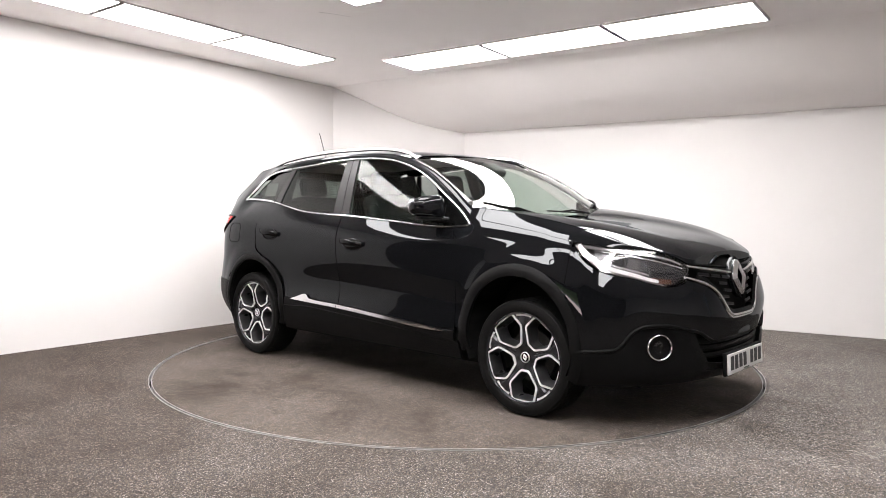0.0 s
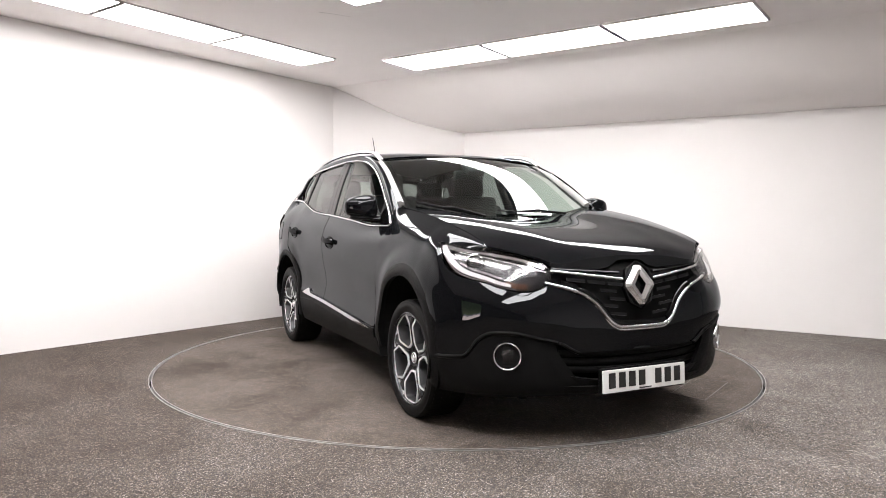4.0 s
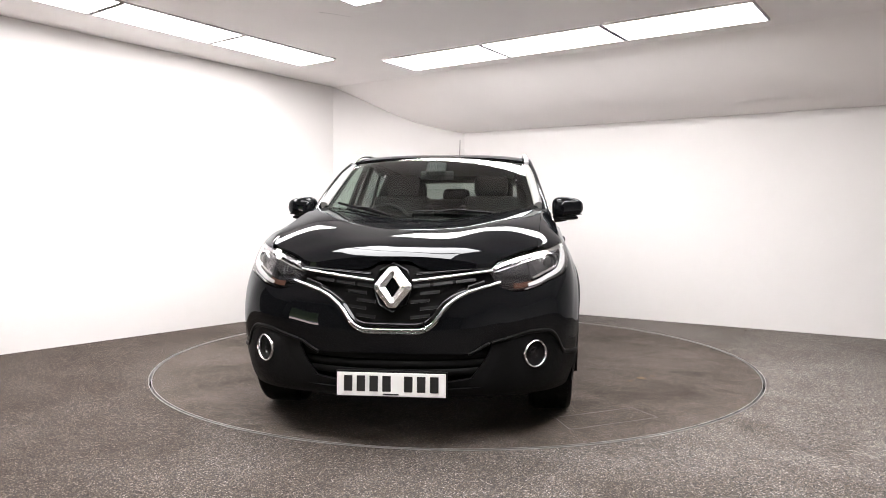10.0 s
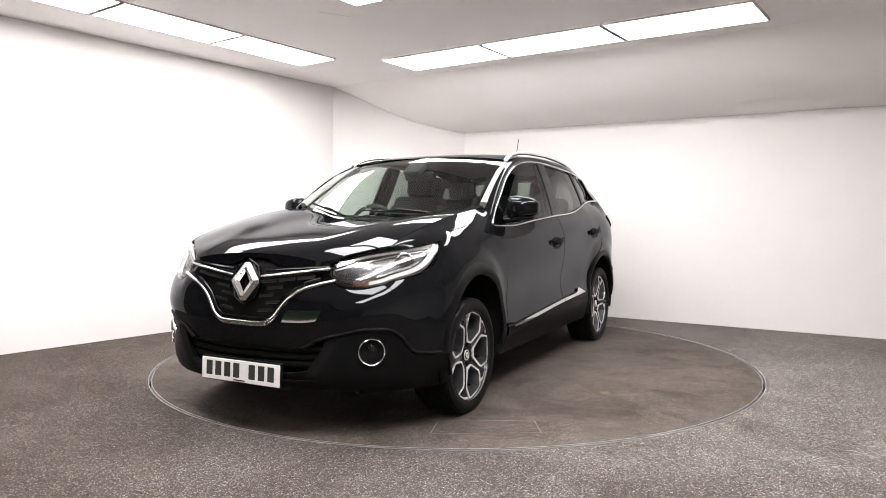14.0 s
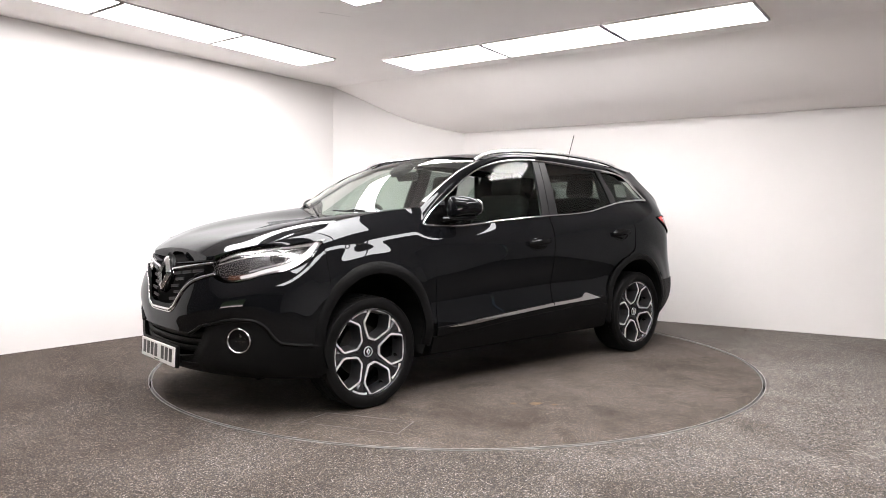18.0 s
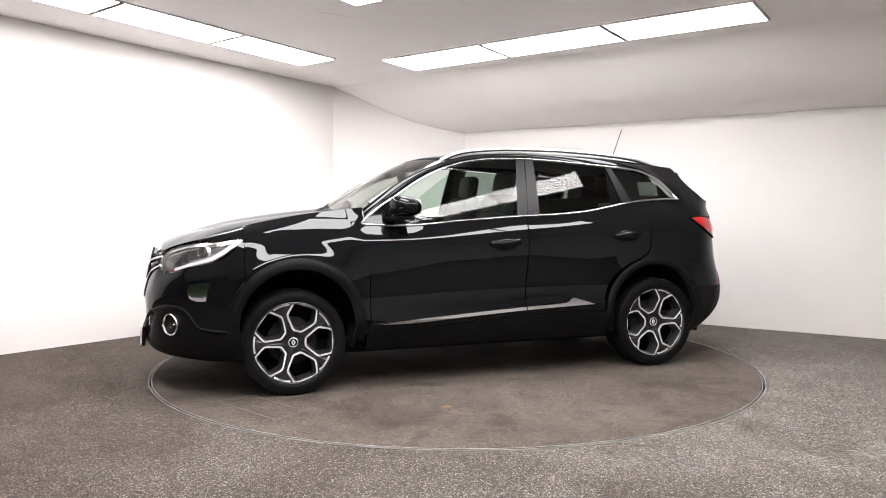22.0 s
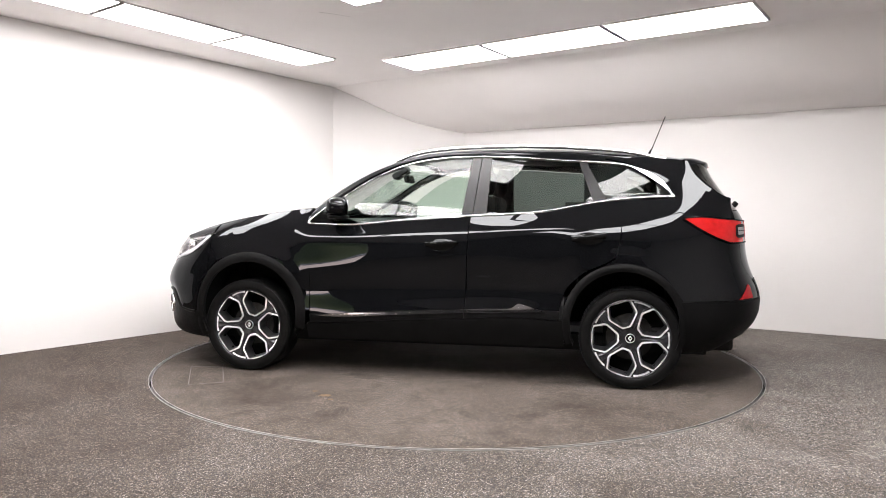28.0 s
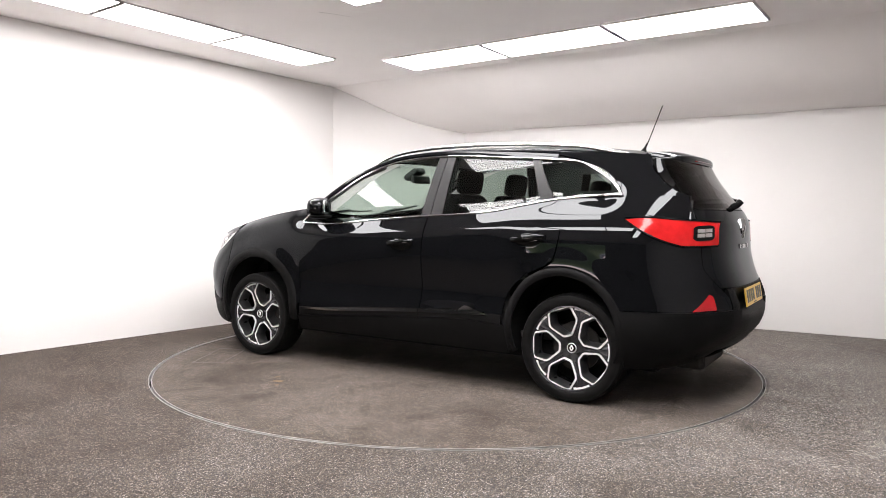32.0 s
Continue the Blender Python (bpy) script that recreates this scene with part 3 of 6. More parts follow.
RIMWALL = mat("grey_alloy_wall", (0.12, 0.12, 0.125), 0.28, 0.8)
SATIN = mat("satin_silver", (0.72, 0.72, 0.73), 0.26, 1.0)
RUBBER = grain(mat("tyre_rubber", (0.0050, 0.0050, 0.0051), 0.50, 0, 0.09), (0.0050, 0.0050, 0.0051), 0.3, 20, 0.25, 300)
RIMDARK = mat("dark_grey_alloy", (0.032, 0.032, 0.036), 0.26, 0.5)
RIMCUT = mat("machined_alloy", (0.76, 0.76, 0.77), 0.36, 0.5)
BRAKE = grain(mat("brake_steel", (0.022, 0.021, 0.020), 0.6, 0.3, 0.2), (0.022, 0.021, 0.020), 0.3, 12)
SEAT = grain(mat("black_seat_leather", (0.006, 0.006, 0.0064), 0.55, 0, 0.15), (0.006, 0.006, 0.0064), 0.25, 14, 0.2, 160)
DASH = grain(mat("dark_dashboard", (0.014, 0.014, 0.015), 0.6), (0.014, 0.014, 0.015), 0.2, 14, 0.2, 400)
HEADLINER = grain(mat("grey_headliner", (0.22, 0.22, 0.215), 0.9), (0.22, 0.22, 0.215), 0.08, 20)
PLATEW = mat("white_plate", (0.66, 0.66, 0.65), 0.35)
PLATEY = mat("yellow_plate", (0.62, 0.40, 0.05), 0.35)
INK = mat("black_characters", (0.01, 0.01, 0.01), 0.4)
REDL = grain(mat("red_lamp_lens", (0.38, 0.009, 0.010), 0.14, 0.0, 0.3), (0.38, 0.009, 0.010), 0.2, 14)
REFLECT = mat("red_reflector", (0.30, 0.006, 0.010), 0.18, 0.0, 0.35)
CLEARCELL = mat("clear_ribbed_lens", (0.30, 0.28, 0.28), 0.12, 0.3, 0.5)
SMOKE = mat("smoked_clear_lens", (0.035, 0.035, 0.038), 0.04, 0.0, 0.5, 1.0)
ORANGE = mat("amber_indicator", (0.10, 0.05, 0.036), 0.15, 0.2)
HLDARK = mat("dark_lamp_housing", (0.030, 0.030, 0.033), 0.18, 0.4)
HLSILVER = mat("satin_lamp_silver", (0.62, 0.62, 0.63), 0.20, 0.85)
HLWHITE = mat("milky_light_guide", (0.60, 0.60, 0.61), 0.15)
WELL = mat("dark_mirror_well", (0.10, 0.10, 0.105), 0.12, 1.0)
UNDER = mat("underbody_black", (0.006, 0.006, 0.006), 0.9, 0, 0.08)


def glass(name, tint, base_gloss=0.045):
    """Thin pane: clear with a tint, and a mirror coat that grows at grazing angles."""
    m = bpy.data.materials.new(name)
    m.use_nodes = True
    nt = m.node_tree
    nt.nodes.remove(nt.nodes["Principled BSDF"])
    tr = nt.nodes.new("ShaderNodeBsdfTransparent")
    tr.inputs[0].default_value = (*tint, 1)
    gl = nt.nodes.new("ShaderNodeBsdfGlossy")
    gl.inputs["Roughness"].default_value = 0.0
    lw = nt.nodes.new("ShaderNodeLayerWeight")
    lw.inputs[0].default_value = 0.5
    pw = nt.nodes.new("ShaderNodeMath")
    pw.operation, pw.inputs[1].default_value = "POWER", 5.0
    nt.links.new(lw.outputs["Facing"], pw.inputs[0])
    ma = nt.nodes.new("ShaderNodeMath")
    ma.operation, ma.inputs[1].default_value, ma.inputs[2].default_value = "MULTIPLY_ADD", 0.9, base_gloss
    nt.links.new(pw.outputs[0], ma.inputs[0])
    mx = nt.nodes.new("ShaderNodeMixShader")
    nt.links.new(ma.outputs[0], mx.inputs[0])
    nt.links.new(tr.outputs[0], mx.inputs[1])
    nt.links.new(gl.outputs[0], mx.inputs[2])
    nt.links.new(mx.outputs[0], nt.nodes["Material Output"].inputs[0])
    return m


CLEARGLASS = glass("green_tinted_glass", (0.66, 0.76, 0.70), 0.032)
SCREEN = glass("windscreen_glass", (0.62, 0.69, 0.65), 0.078)
DARKGLASS = glass("privacy_glass", (0.30, 0.34, 0.32), 0.034)
REARGLASS = glass("rear_privacy_glass", (0.30, 0.33, 0.31), 0.032)
LAMPGLASS = glass("clear_lamp_cover", (0.93, 0.93, 0.93), 0.05)
MIRROR = mat("mirror_glass", (0.45, 0.46, 0.48), 0.01, 1.0)


# --- panel builders ---
def skin(f, nu, nv, lip=0.012, bm=None, mirror=1):
    """A curved panel over f(u, v) with its border folded inwards. mirror -1 builds it on the other side."""
    b = bmesh.new()
    P = [[Vector(f(i / nu, j / nv)) for j in range(nv + 1)] for i in range(nu + 1)]

    def nrm(i, j):
        du = P[min(i + 1, nu)][j] - P[max(i - 1, 0)][j]
        dv = P[i][min(j + 1, nv)] - P[i][max(j - 1, 0)]
        n = du.cross(dv)
        return n.normalized() if n.length > 1e-9 else Vector((0, 0, 1))
    V = [[b.verts.new(P[i][j]) for j in range(nv + 1)] for i in range(nu + 1)]
    for i in range(nu):
        for j in range(nv):
            q = (V[i][j], V[i + 1][j], V[i + 1][j + 1], V[i][j + 1])
            try:
                b.faces.new(q)
            except ValueError:
                pass
    if lip:
        cen = Vector((P[nu // 2][nv // 2].x * 0.6, 0, 0.7))
        ring = [(i, 0) for i in range(nu)] + [(nu, j) for j in range(nv)] + [(i, nv) for i in range(nu, 0, -1)] + [(0, j) for j in range(nv, 0, -1)]
        s = 1 if nrm(nu // 2, nv // 2).dot(P[nu // 2][nv // 2] - cen) > 0 else -1
        low = [b.verts.new(P[i][j] - nrm(i, j) * (s * lip)) for i, j in ring]
        for k in range(len(ring)):
            k2 = (k + 1) % len(ring)
            a, c = V[ring[k][0]][ring[k][1]], V[ring[k2][0]][ring[k2][1]]
            b.faces.new((a, c, low[k2], low[k]))
    if mirror < 0:
        for v in b.verts:
            v.co.y = -v.co.y
    return join(bm, b)


def between(surf, xs0, xs1, lo, hi, nu, nv, power=1.0):
    """Panel function: first coordinate from xs0(v) to xs1(v), second from lo(x) to hi(x)."""
    def f(u, v):
        x = lerp(xs0(v), xs1(v), u)
        z = lerp(lo(x), hi(x), v ** power)
        return surf(x, z)
    return f


def sidept(x, z, off=0.0):
    return Vector((x, side_y(x, z) + flare(x, z) + off, z))


def tube(path, r, n=8, bm=None, closed=False, flat=None, mirror=1):
    """A bar of round or flattened section along a path of points."""
    b = bmesh.new()
    pts = [Vector(p) for p in path]
    rings = []
    m = len(pts)
    for i, p in enumerate(pts):
        t = (pts[(i + 1) % m] - pts[i - 1]) if closed else (pts[min(i + 1, m - 1)] - pts[max(i - 1, 0)])
        t.normalize()
        ref = Vector((0, 1, 0)) if abs(t.y) < 0.9 else Vector((0, 0, 1))
        s = t.cross(ref).normalized()
        w = s.cross(t)
        r1, r2 = (r, r) if not flat else flat
        rings.append([b.verts.new(p + s * (r1 * math.cos(2 * math.pi * k / n)) + w * (r2 * math.sin(2 * math.pi * k / n))) for k in range(n)])
    for i in range(m if closed else m - 1):
        a, c = rings[i], rings[(i + 1) % m]
        for k in range(n):
            b.faces.new((a[k], a[(k + 1) % n], c[(k + 1) % n], c[k]))
    if not closed:
        b.faces.new(rings[0])
        b.faces.new(rings[-1][::-1])
    if mirror < 0:
        for v in b.verts:
            v.co.y = -v.co.y
    return join(bm, b)


def curve_pts(f, t0, t1, n):
    return [f(lerp(t0, t1, i / n)) for i in range(n + 1)]


def ball(rx, ry, rz, m=None, bm=None, seg=16, power=1.0):
    b = bmesh.new()
    bmesh.ops.create_uvsphere(b, u_segments=seg, v_segments=seg // 2, radius=1.0)
    for v in b.verts:
        c = [math.copysign(abs(k) ** power, k) for k in v.co]
        v.co = Vector((c[0] * rx, c[1] * ry, c[2] * rz))
    if m:
        b.transform(m)
    return join(bm, b)


car = tagged(new("car"), "black five-door crossover car with dark alloy wheels parked on the turntable", "car")
FX, RX, HUBZ = 1.323, -1.323, 0.325
ARCH_F, ARCH_R = (1.295, 0.430, 0.352, 0.424), (-1.280, 0.420, 0.338, 0.390)


def arch_z(x, arch, r):
    cx, cz = arch[0], arch[1]
    d = r * r - (x - cx) ** 2
    return cz + math.sqrt(d) if d > 0 else None


DOOR_X = pchip([(0.30, 0.842), (0.60, 0.842), (0.80, 0.850), (1.06, 0.868)])
BGAP_X = pchip([(0.40, -0.246), (0.66, -0.258), (0.97, -0.270), (1.10, -0.276)])
CGAP_X = pchip([(0.40, -0.868), (0.52, -0.878), (0.62, -0.905), (0.70, -0.965), (0.76, -1.050), (0.80, -1.16), (0.84, -1.225), (0.90, -1.243), (1.005, -1.258), (1.10, -1.242), (1.20, -1.168)])
HALF_GAP = 0.0025

# chrome frame round the side windows: upper line
CH_Z = pchip([(0.884, 1.066), (0.80, 1.138), (0.625, 1.251), (0.431, 1.370), (0.237, 1.452), (0.041, 1.497), (-0.155, 1.514), (-0.313, 1.516), (-0.551, 1.507), (-0.831, 1.487), (-1.073, 1.470), (-1.26, 1.453), (-1.355, 1.426), (-1.436, 1.393), (-1.508, 1.342), (-1.553, 1.288), (-1.572, 1.256), (-1.585, 1.240)])


for s in (1, -1):
    # ---- front wing ----
    def wing_lo(x):
        a = arch_z(x, ARCH_F, ARCH_F[3] - 0.012)
        return a if a else 0.45
    wing_hi = lambda x: bonnet_z(x, EDGE_Y(x)) - 0.002
    def wingpt(x, z):
        p = sidept(x, z)
        if x > 1.30:
            hi = wing_hi(x)
            k = min(1, max(0, (z - (hi - 0.10)) / 0.10)) ** 1.6
            p.y += (EDGE_Y(x) + 0.002 - side_y(x, hi)) * k * min(1, (x - 1.30) / 0.12)
        return p
    f = between(wingpt, lambda v: DOOR_X(lerp(0.44, 1.05, v)) + 0.004, lambda v: 1.609, wing_lo, wing_hi, 56, 26, 0.85)
    wb = skin(f, 54, 28, mirror=s)
    def crownpt(x, z):
        lo, hi = crown(x), wing_hi(x)
        v = (z - lo) / max(1e-4, hi - lo)
        a, b = sidept(x, lo), Vector((x, EDGE_Y(x) + 0.002, hi))
        p = a.lerp(b, v)
        p.z += 0.010 * math.sin(math.pi * v)
        p.y += 0.006 * math.sin(math.pi * v)
        return p
    crown = lambda x: min(lerp(0.978, 0.938, (x - 1.609) / 0.276), wing_hi(x) - 0.003)
    wb = skin(between(lambda x, z: crownpt(x, z), lambda v: 1.609, lambda v: 1.885, crown, wing_hi, 16, 10), 18, 10, 0, mirror=s, bm=wb)
    wing = part("front_wing", wb, PAINT, car, smooth=50)

    # ---- doors ----
    def low_edge(x):
        return TRIM_Z(x) + 0.012
    f = between(sidept, lambda v: DOOR_X(lerp(0.44, 1.05, v)) - HALF_GAP, lambda v: BGAP_X(lerp(0.45, 1.10, v)) + HALF_GAP, low_edge, lambda x: BELT_Z(x) - 0.004, 40, 30)
    fdoor = part("front_door", skin(f, 40, 30, mirror=s), PAINT, car, smooth=50)

    def rd(u, v):
        z = lerp(0.50, 1.17, v)
        x0, x1 = BGAP_X(z) - HALF_GAP, CGAP_X(z) + HALF_GAP
        x = lerp(x0, x1, u)
        lo, hi = low_edge(x), BELT_Z(x) - 0.004
        return sidept(x, lerp(lo, hi, v))
    rdoor = part("rear_door", skin(rd, 40, 40, mirror=s), PAINT, car, smooth=50)

    # ---- rear quarter: from the door to the tail lamp and over the arch, and up to the roof ----
    def quarter_lo(x):
        a = arch_z(x, ARCH_R, ARCH_R[3] - 0.012)
        return a if a and x > -1.63 else 0.578

    def qtr(u, v):
        z = lerp(0.80, 1.235, v)
        xa = CGAP_X(min(z, 1.2)) - HALF_GAP
        x = lerp(xa, -1.95, u)
        zz = lerp(quarter_lo(x), 1.228, v)
        xs = lerp(CGAP_X(min(max(zz, 0.8), 1.2)) - HALF_GAP, -1.95, u)
        return sidept(xs, zz)
    quarter = part("rear_quarter", skin(qtr, 48, 44, mirror=s), PAINT, car, smooth=50)

    # upper quarter: the broad rear pillar
    PIL_B = pchip([(1.228, -1.95), (1.245, -1.90), (1.30, -1.825), (1.36, -1.765), (1.43, -1.715), (1.50, -1.69)])

    def pillar(u, v):
        z = lerp(1.228, 1.50, v)
        # front border follows the chrome line downwards
        xf = pchip([(1.228, -1.600), (1.256, -1.572), (1.288, -1.553), (1.342, -1.508), (1.393, -1.436), (1.426, -1.355), (1.453, -1.26), (1.470, -1.15), (1.500, -1.10)])(z)
        x = lerp(xf, PIL_B(z), u)
        z = lerp(1.228, ROOF_EDGE_Z(x) - 0.001, v)
        k = max(ease(u / 0.35) * ease((v - 0.3) / 0.3), ease((v - 0.72) / 0.28))
        y = lerp(side_y(x, z), shoulder(x, z), k)
        if x > -1.60 and z > CH_Z(x):
            # runs on from the roof side above the doors
            t = (z - CH_Z(x)) / (ROOF_EDGE_Z(x) - CH_Z(x))
            y = lerp(y, lerp(side_y(x, CH_Z(x)), ROOF_EDGE_Y(x), t) + 0.015 * math.sin(math.pi * min(1.0, t)), ease((x + 1.60) / 0.35))
        return Vector((x, y, z))
    part("rear_pillar", skin(pillar, 28, 28, mirror=s), PAINT, car, smooth=50)

    # roof side above the doors, from chrome line to the gutter

    def cant(u, v):
        x = lerp(0.862, -1.15, u)
        a = sidept(x, CH_Z(x) if x < 0.83 else 1.075)
        b = Vector((x, ROOF_EDGE_Y(x), ROOF_EDGE_Z(x)))
        p = a.lerp(b, v)
        p += Vector((0.0, 0.010, 0.010)) * math.sin(math.pi * v)
        return p
    part("roof_side", skin(cant, 60, 6, mirror=s), PAINT, car, smooth=50)

    # ---- black plastic: arches, sill, door cladding ----
    def arch_ring(arch, a0, a1):
        def f(u, v):
            a = radians(lerp(a0, a1, u))
            r = lerp(arch[2], arch[3], v)
            x, z = arch[0] + r * math.cos(a), arch[1] + r * math.sin(a)
            xx = max(-1.75, min(1.75, x))
            y = side_y(xx, max(z, 0.25)) + flare(xx, z) * 0.8
            bulge = 0.008 * math.sin(math.pi * min(1, v * 1.0)) + 0.007 * (1 - v)
            return Vector((x, max(y, 0.89) * 0.6 + y * 0.4 + 0.001 + bulge, z))
        return f
    part("wheel_arch_trim", skin(arch_ring(ARCH_F, -28, 196), 48, 6, 0.03, mirror=s), PLASTIC, car, smooth=40)
    part("wheel_arch_trim", skin(arch_ring(ARCH_R, -22, 205), 48, 6, 0.03, mirror=s), PLASTIC, car, smooth=40)

    f = between(lambda x, z: sidept(x, z, 0.003), lambda v: 0.865, lambda v: -0.905, lambda x: 0.255, lambda x: TRIM_Z(x) - 0.052, 30, 8)
    part("side_sill", skin(f, 40, 8, 0.02, mirror=s), PLASTIC, car, "textured black plastic sill", smooth=40)
    for nm, door, xa, xb in (("cladding", fdoor, DOOR_X(0.43) - HALF_GAP, BGAP_X(0.45) + HALF_GAP), ("cladding", rdoor, BGAP_X(0.45) - HALF_GAP, -0.872)):
        f = between(lambda x, z: sidept(x, z, 0.008), lambda v: xa, lambda v: xb, lambda x: TRIM_Z(x) - 0.048, lambda x: TRIM_Z(x) + 0.010, 30, 6)
        part(nm, skin(f, 30, 6, 0.012, mirror=s), PLASTIC, door, "textured black plastic cladding", smooth=40)
    TT = pchip([(0.770, 0.4185), (0.62, 0.434), (0.208, 0.462), (-0.246, 0.489), (-0.56, 0.505), (-0.61, 0.535), (-0.70, 0.512), (-0.785, 0.487)])
    TB = pchip([(0.770, 0.4175), (0.65, 0.415), (0.208, 0.440), (-0.246, 0.466), (-0.60, 0.480), (-0.785, 0.486)])
    for door, xa, xb in ((fdoor, 0.770, BGAP_X(0.47) + 0.003), (rdoor, BGAP_X(0.47) - 0.003, -0.785)):
        f = between(lambda x, z: sidept(x, z, 0.0165), lambda v: xa, lambda v: xb, TB, TT, 30, 3)
        part("side_moulding", skin(f, 36, 3, 0.008, mirror=s), CHROME, door, "bright chrome side moulding", smooth=40)

    # ---- door handles in scooped recesses ----
    for door, hx, hz, tilt in ((fdoor, -0.095, 0.918, 4), (rdoor, -1.055, 0.968, 6)):
        y = side_y(hx, hz)
        b = ball(0.090, 0.012, 0.042, pose(hx, y - 0.001, hz - 0.004), seg=24)
        if s < 0:
            b.transform(Matrix.Diagonal((1, -1, 1, 1)))
        part("handle_cup", b, GLOSSB, door, "scooped black handle recess", smooth=60)
        lip = [sidept(hx + 0.094 * math.cos(a), hz - 0.004 + 0.046 * math.sin(a), 0.001) for a in [math.pi * lerp(1.06, 1.94, k / 20) for k in range(21)]]
        part("recess_lip", tube(lip, 0.004, 6, mirror=s), PAINT, door, "rolled lower edge of the handle recess", smooth=60)
        pts = [Vector((hx + lerp(-0.106, 0.106, k / 10), side_y(hx + lerp(-0.106, 0.106, k / 10), hz) + 0.012 + 0.024 * math.sin(math.pi * k / 10) ** 0.6, hz + 0.008 - lerp(-1, 1, k / 10) * 0.008 * tilt / 4)) for k in range(11)]
        part("handle", tube(pts, 0.01, 10, flat=(0.019, 0.009), mirror=s), GLOSSB, door, "gloss black pull handle", smooth=60)

    # ---- side glass and pillars ----
    def pane(x_f, x_r, n, off=-0.012, m=0.018):
        def f(u, v):
            lo_x, hi_x = x_f(v), x_r(v)
            x = lerp(lo_x, hi_x, u)
            z = lerp(BELT_Z(x) + 0.010, CH_Z(x) - m, v)
            return sidept(x, max(z, BELT_Z(x) + 0.005), off)
        return f
    BP_F = lambda v: lerp(-0.214, -0.270, v)
    BP_R = lambda v: lerp(-0.385, -0.400, v)
    CP_F = lambda v: lerp(-1.085, -0.985, v)
    CP_R = lambda v: lerp(-1.170, -1.035, v)

    def front_pane(u, v):
        x1 = BP_F(v)
        # the pane narrows under the sloping pillar
        z = lerp(1.06, 1.50, v)
        x0 = pchip([(1.05, 0.78), (1.15, 0.765), (1.251, 0.610), (1.370, 0.415), (1.452, 0.215), (1.50, 0.00)])(z)
        x = lerp(x0, x1, u)
        zz = lerp(BELT_Z(x) + 0.010, max(CH_Z(x) - 0.016, BELT_Z(x) + 0.012), v)
        return sidept(x, zz, -0.012)
    part("front_window", skin(front_pane, 30, 16, 0, mirror=s), CLEARGLASS, fdoor, "clear green-tinted side glass", smooth=60)
    part("rear_window", skin(pane(BP_R, CP_F, 20), 24, 12, 0, mirror=s), DARKGLASS, rdoor, "dark privacy glass", smooth=60)

    def quarter_pane(u, v):
        x0 = CP_R(v)
        z = lerp(1.21, 1.45, v)
        x1 = pchip([(1.21, -1.565), (1.256, -1.562), (1.288, -1.543), (1.342, -1.498), (1.393, -1.426), (1.426, -1.345), (1.45, -1.25)])(z)
        x = lerp(x0, x1, u)
        zz = lerp(BELT_Z(x) + 0.010, max(CH_Z(x) - 0.016, BELT_Z(x) + 0.012), v)
        return sidept(x, zz, -0.012)
    part("quarter_window", skin(quarter_pane, 24, 14, 0, mirror=s), DARKGLASS, car, "dark privacy quarter glass", smooth=60)

    def post(xa, xb, off=-0.004):
        def f(u, v):
            x = lerp(xa(v), xb(v), u)
            return sidept(x, lerp(BELT_Z(x) + 0.004, CH_Z(x) - 0.006, v), off)
        return f
    part("window_post", skin(post(BP_F, lambda v: lerp(-0.288, -0.332, v)), 6, 14, 0.012, mirror=s), SATINB, fdoor, "satin black door post", smooth=50)
    part("window_post", skin(post(lambda v: lerp(-0.294, -0.338, v), BP_R), 6, 14, 0.012, mirror=s), SATINB, rdoor, "satin black door post", smooth=50)
    part("window_post", skin(post(CP_F, CP_R), 6, 14, 0.012, mirror=s), SATINB, rdoor, "satin black door post", smooth=50)
    # sail panel that carries the mirror
    def sail(u, v):
        x = lerp(0.865, 0.665, u)
        top_z = lerp(1.072, 1.225, u)
        return sidept(x, lerp(BELT_Z(x) + 0.006, top_z, v), -0.003)
    part("mirror_sail", skin(sail, 10, 8, 0.01, mirror=s), GLOSSB, fdoor, "gloss black corner panel", smooth=50)

    # chrome frame: lower run on each door, upper run, and the bend round the quarter glass
    proud = lambda x: 0.003 + 0.007 * min(1.0, max(0.0, (-1.30 - x) / 0.12))
    low = lambda x: sidept(x, BELT_Z(x) + 0.003, proud(x))
    up = lambda x: sidept(x, CH_Z(x) - 0.004, proud(x))
    part("chrome_strip", tube(curve_pts(low, 0.862, BGAP_X(1.1) + 0.003, 36), 0.007, 8, flat=(0.0053, 0.0045), mirror=s), CHROME, fdoor, "chrome window strip", smooth=60)
    part("chrome_strip", tube(curve_pts(low, BGAP_X(1.1) - 0.003, CGAP_X(1.2) + 0.003, 36), 0.007, 8, flat=(0.0053, 0.0045), mirror=s), CHROME, rdoor, "chrome window strip", smooth=60)
    bend = [up(x) for x in (0.884, 0.86, 0.83)] + curve_pts(up, 0.80, -0.335, 50)
    nose_turn = [sidept(0.862, 1.053, 0.003), sidept(0.878, 1.056, 0.003)]
    part("chrome_strip", tube(nose_turn + bend, 0.008, 8, flat=(0.0053, 0.0045), mirror=s), CHROME, fdoor, "chrome window strip", smooth=60)
    part("chrome_strip", tube(curve_pts(up, -0.341, -1.03, 30), 0.008, 8, flat=(0.0062, 0.0045), mirror=s), CHROME, rdoor, "chrome window strip", smooth=60)
    tail = curve_pts(up, -1.036, -1.575, 40) + [sidept(-1.588, 1.236, 0.010), sidept(-1.575, 1.2325, 0.010)] + curve_pts(low, -1.55, CGAP_X(1.2) - 0.004, 20)
    part("chrome_strip", tube(tail, 0.008, 8, flat=(0.0078, 0.0045), mirror=s), CHROME, quarter, "chrome window strip", smooth=60)

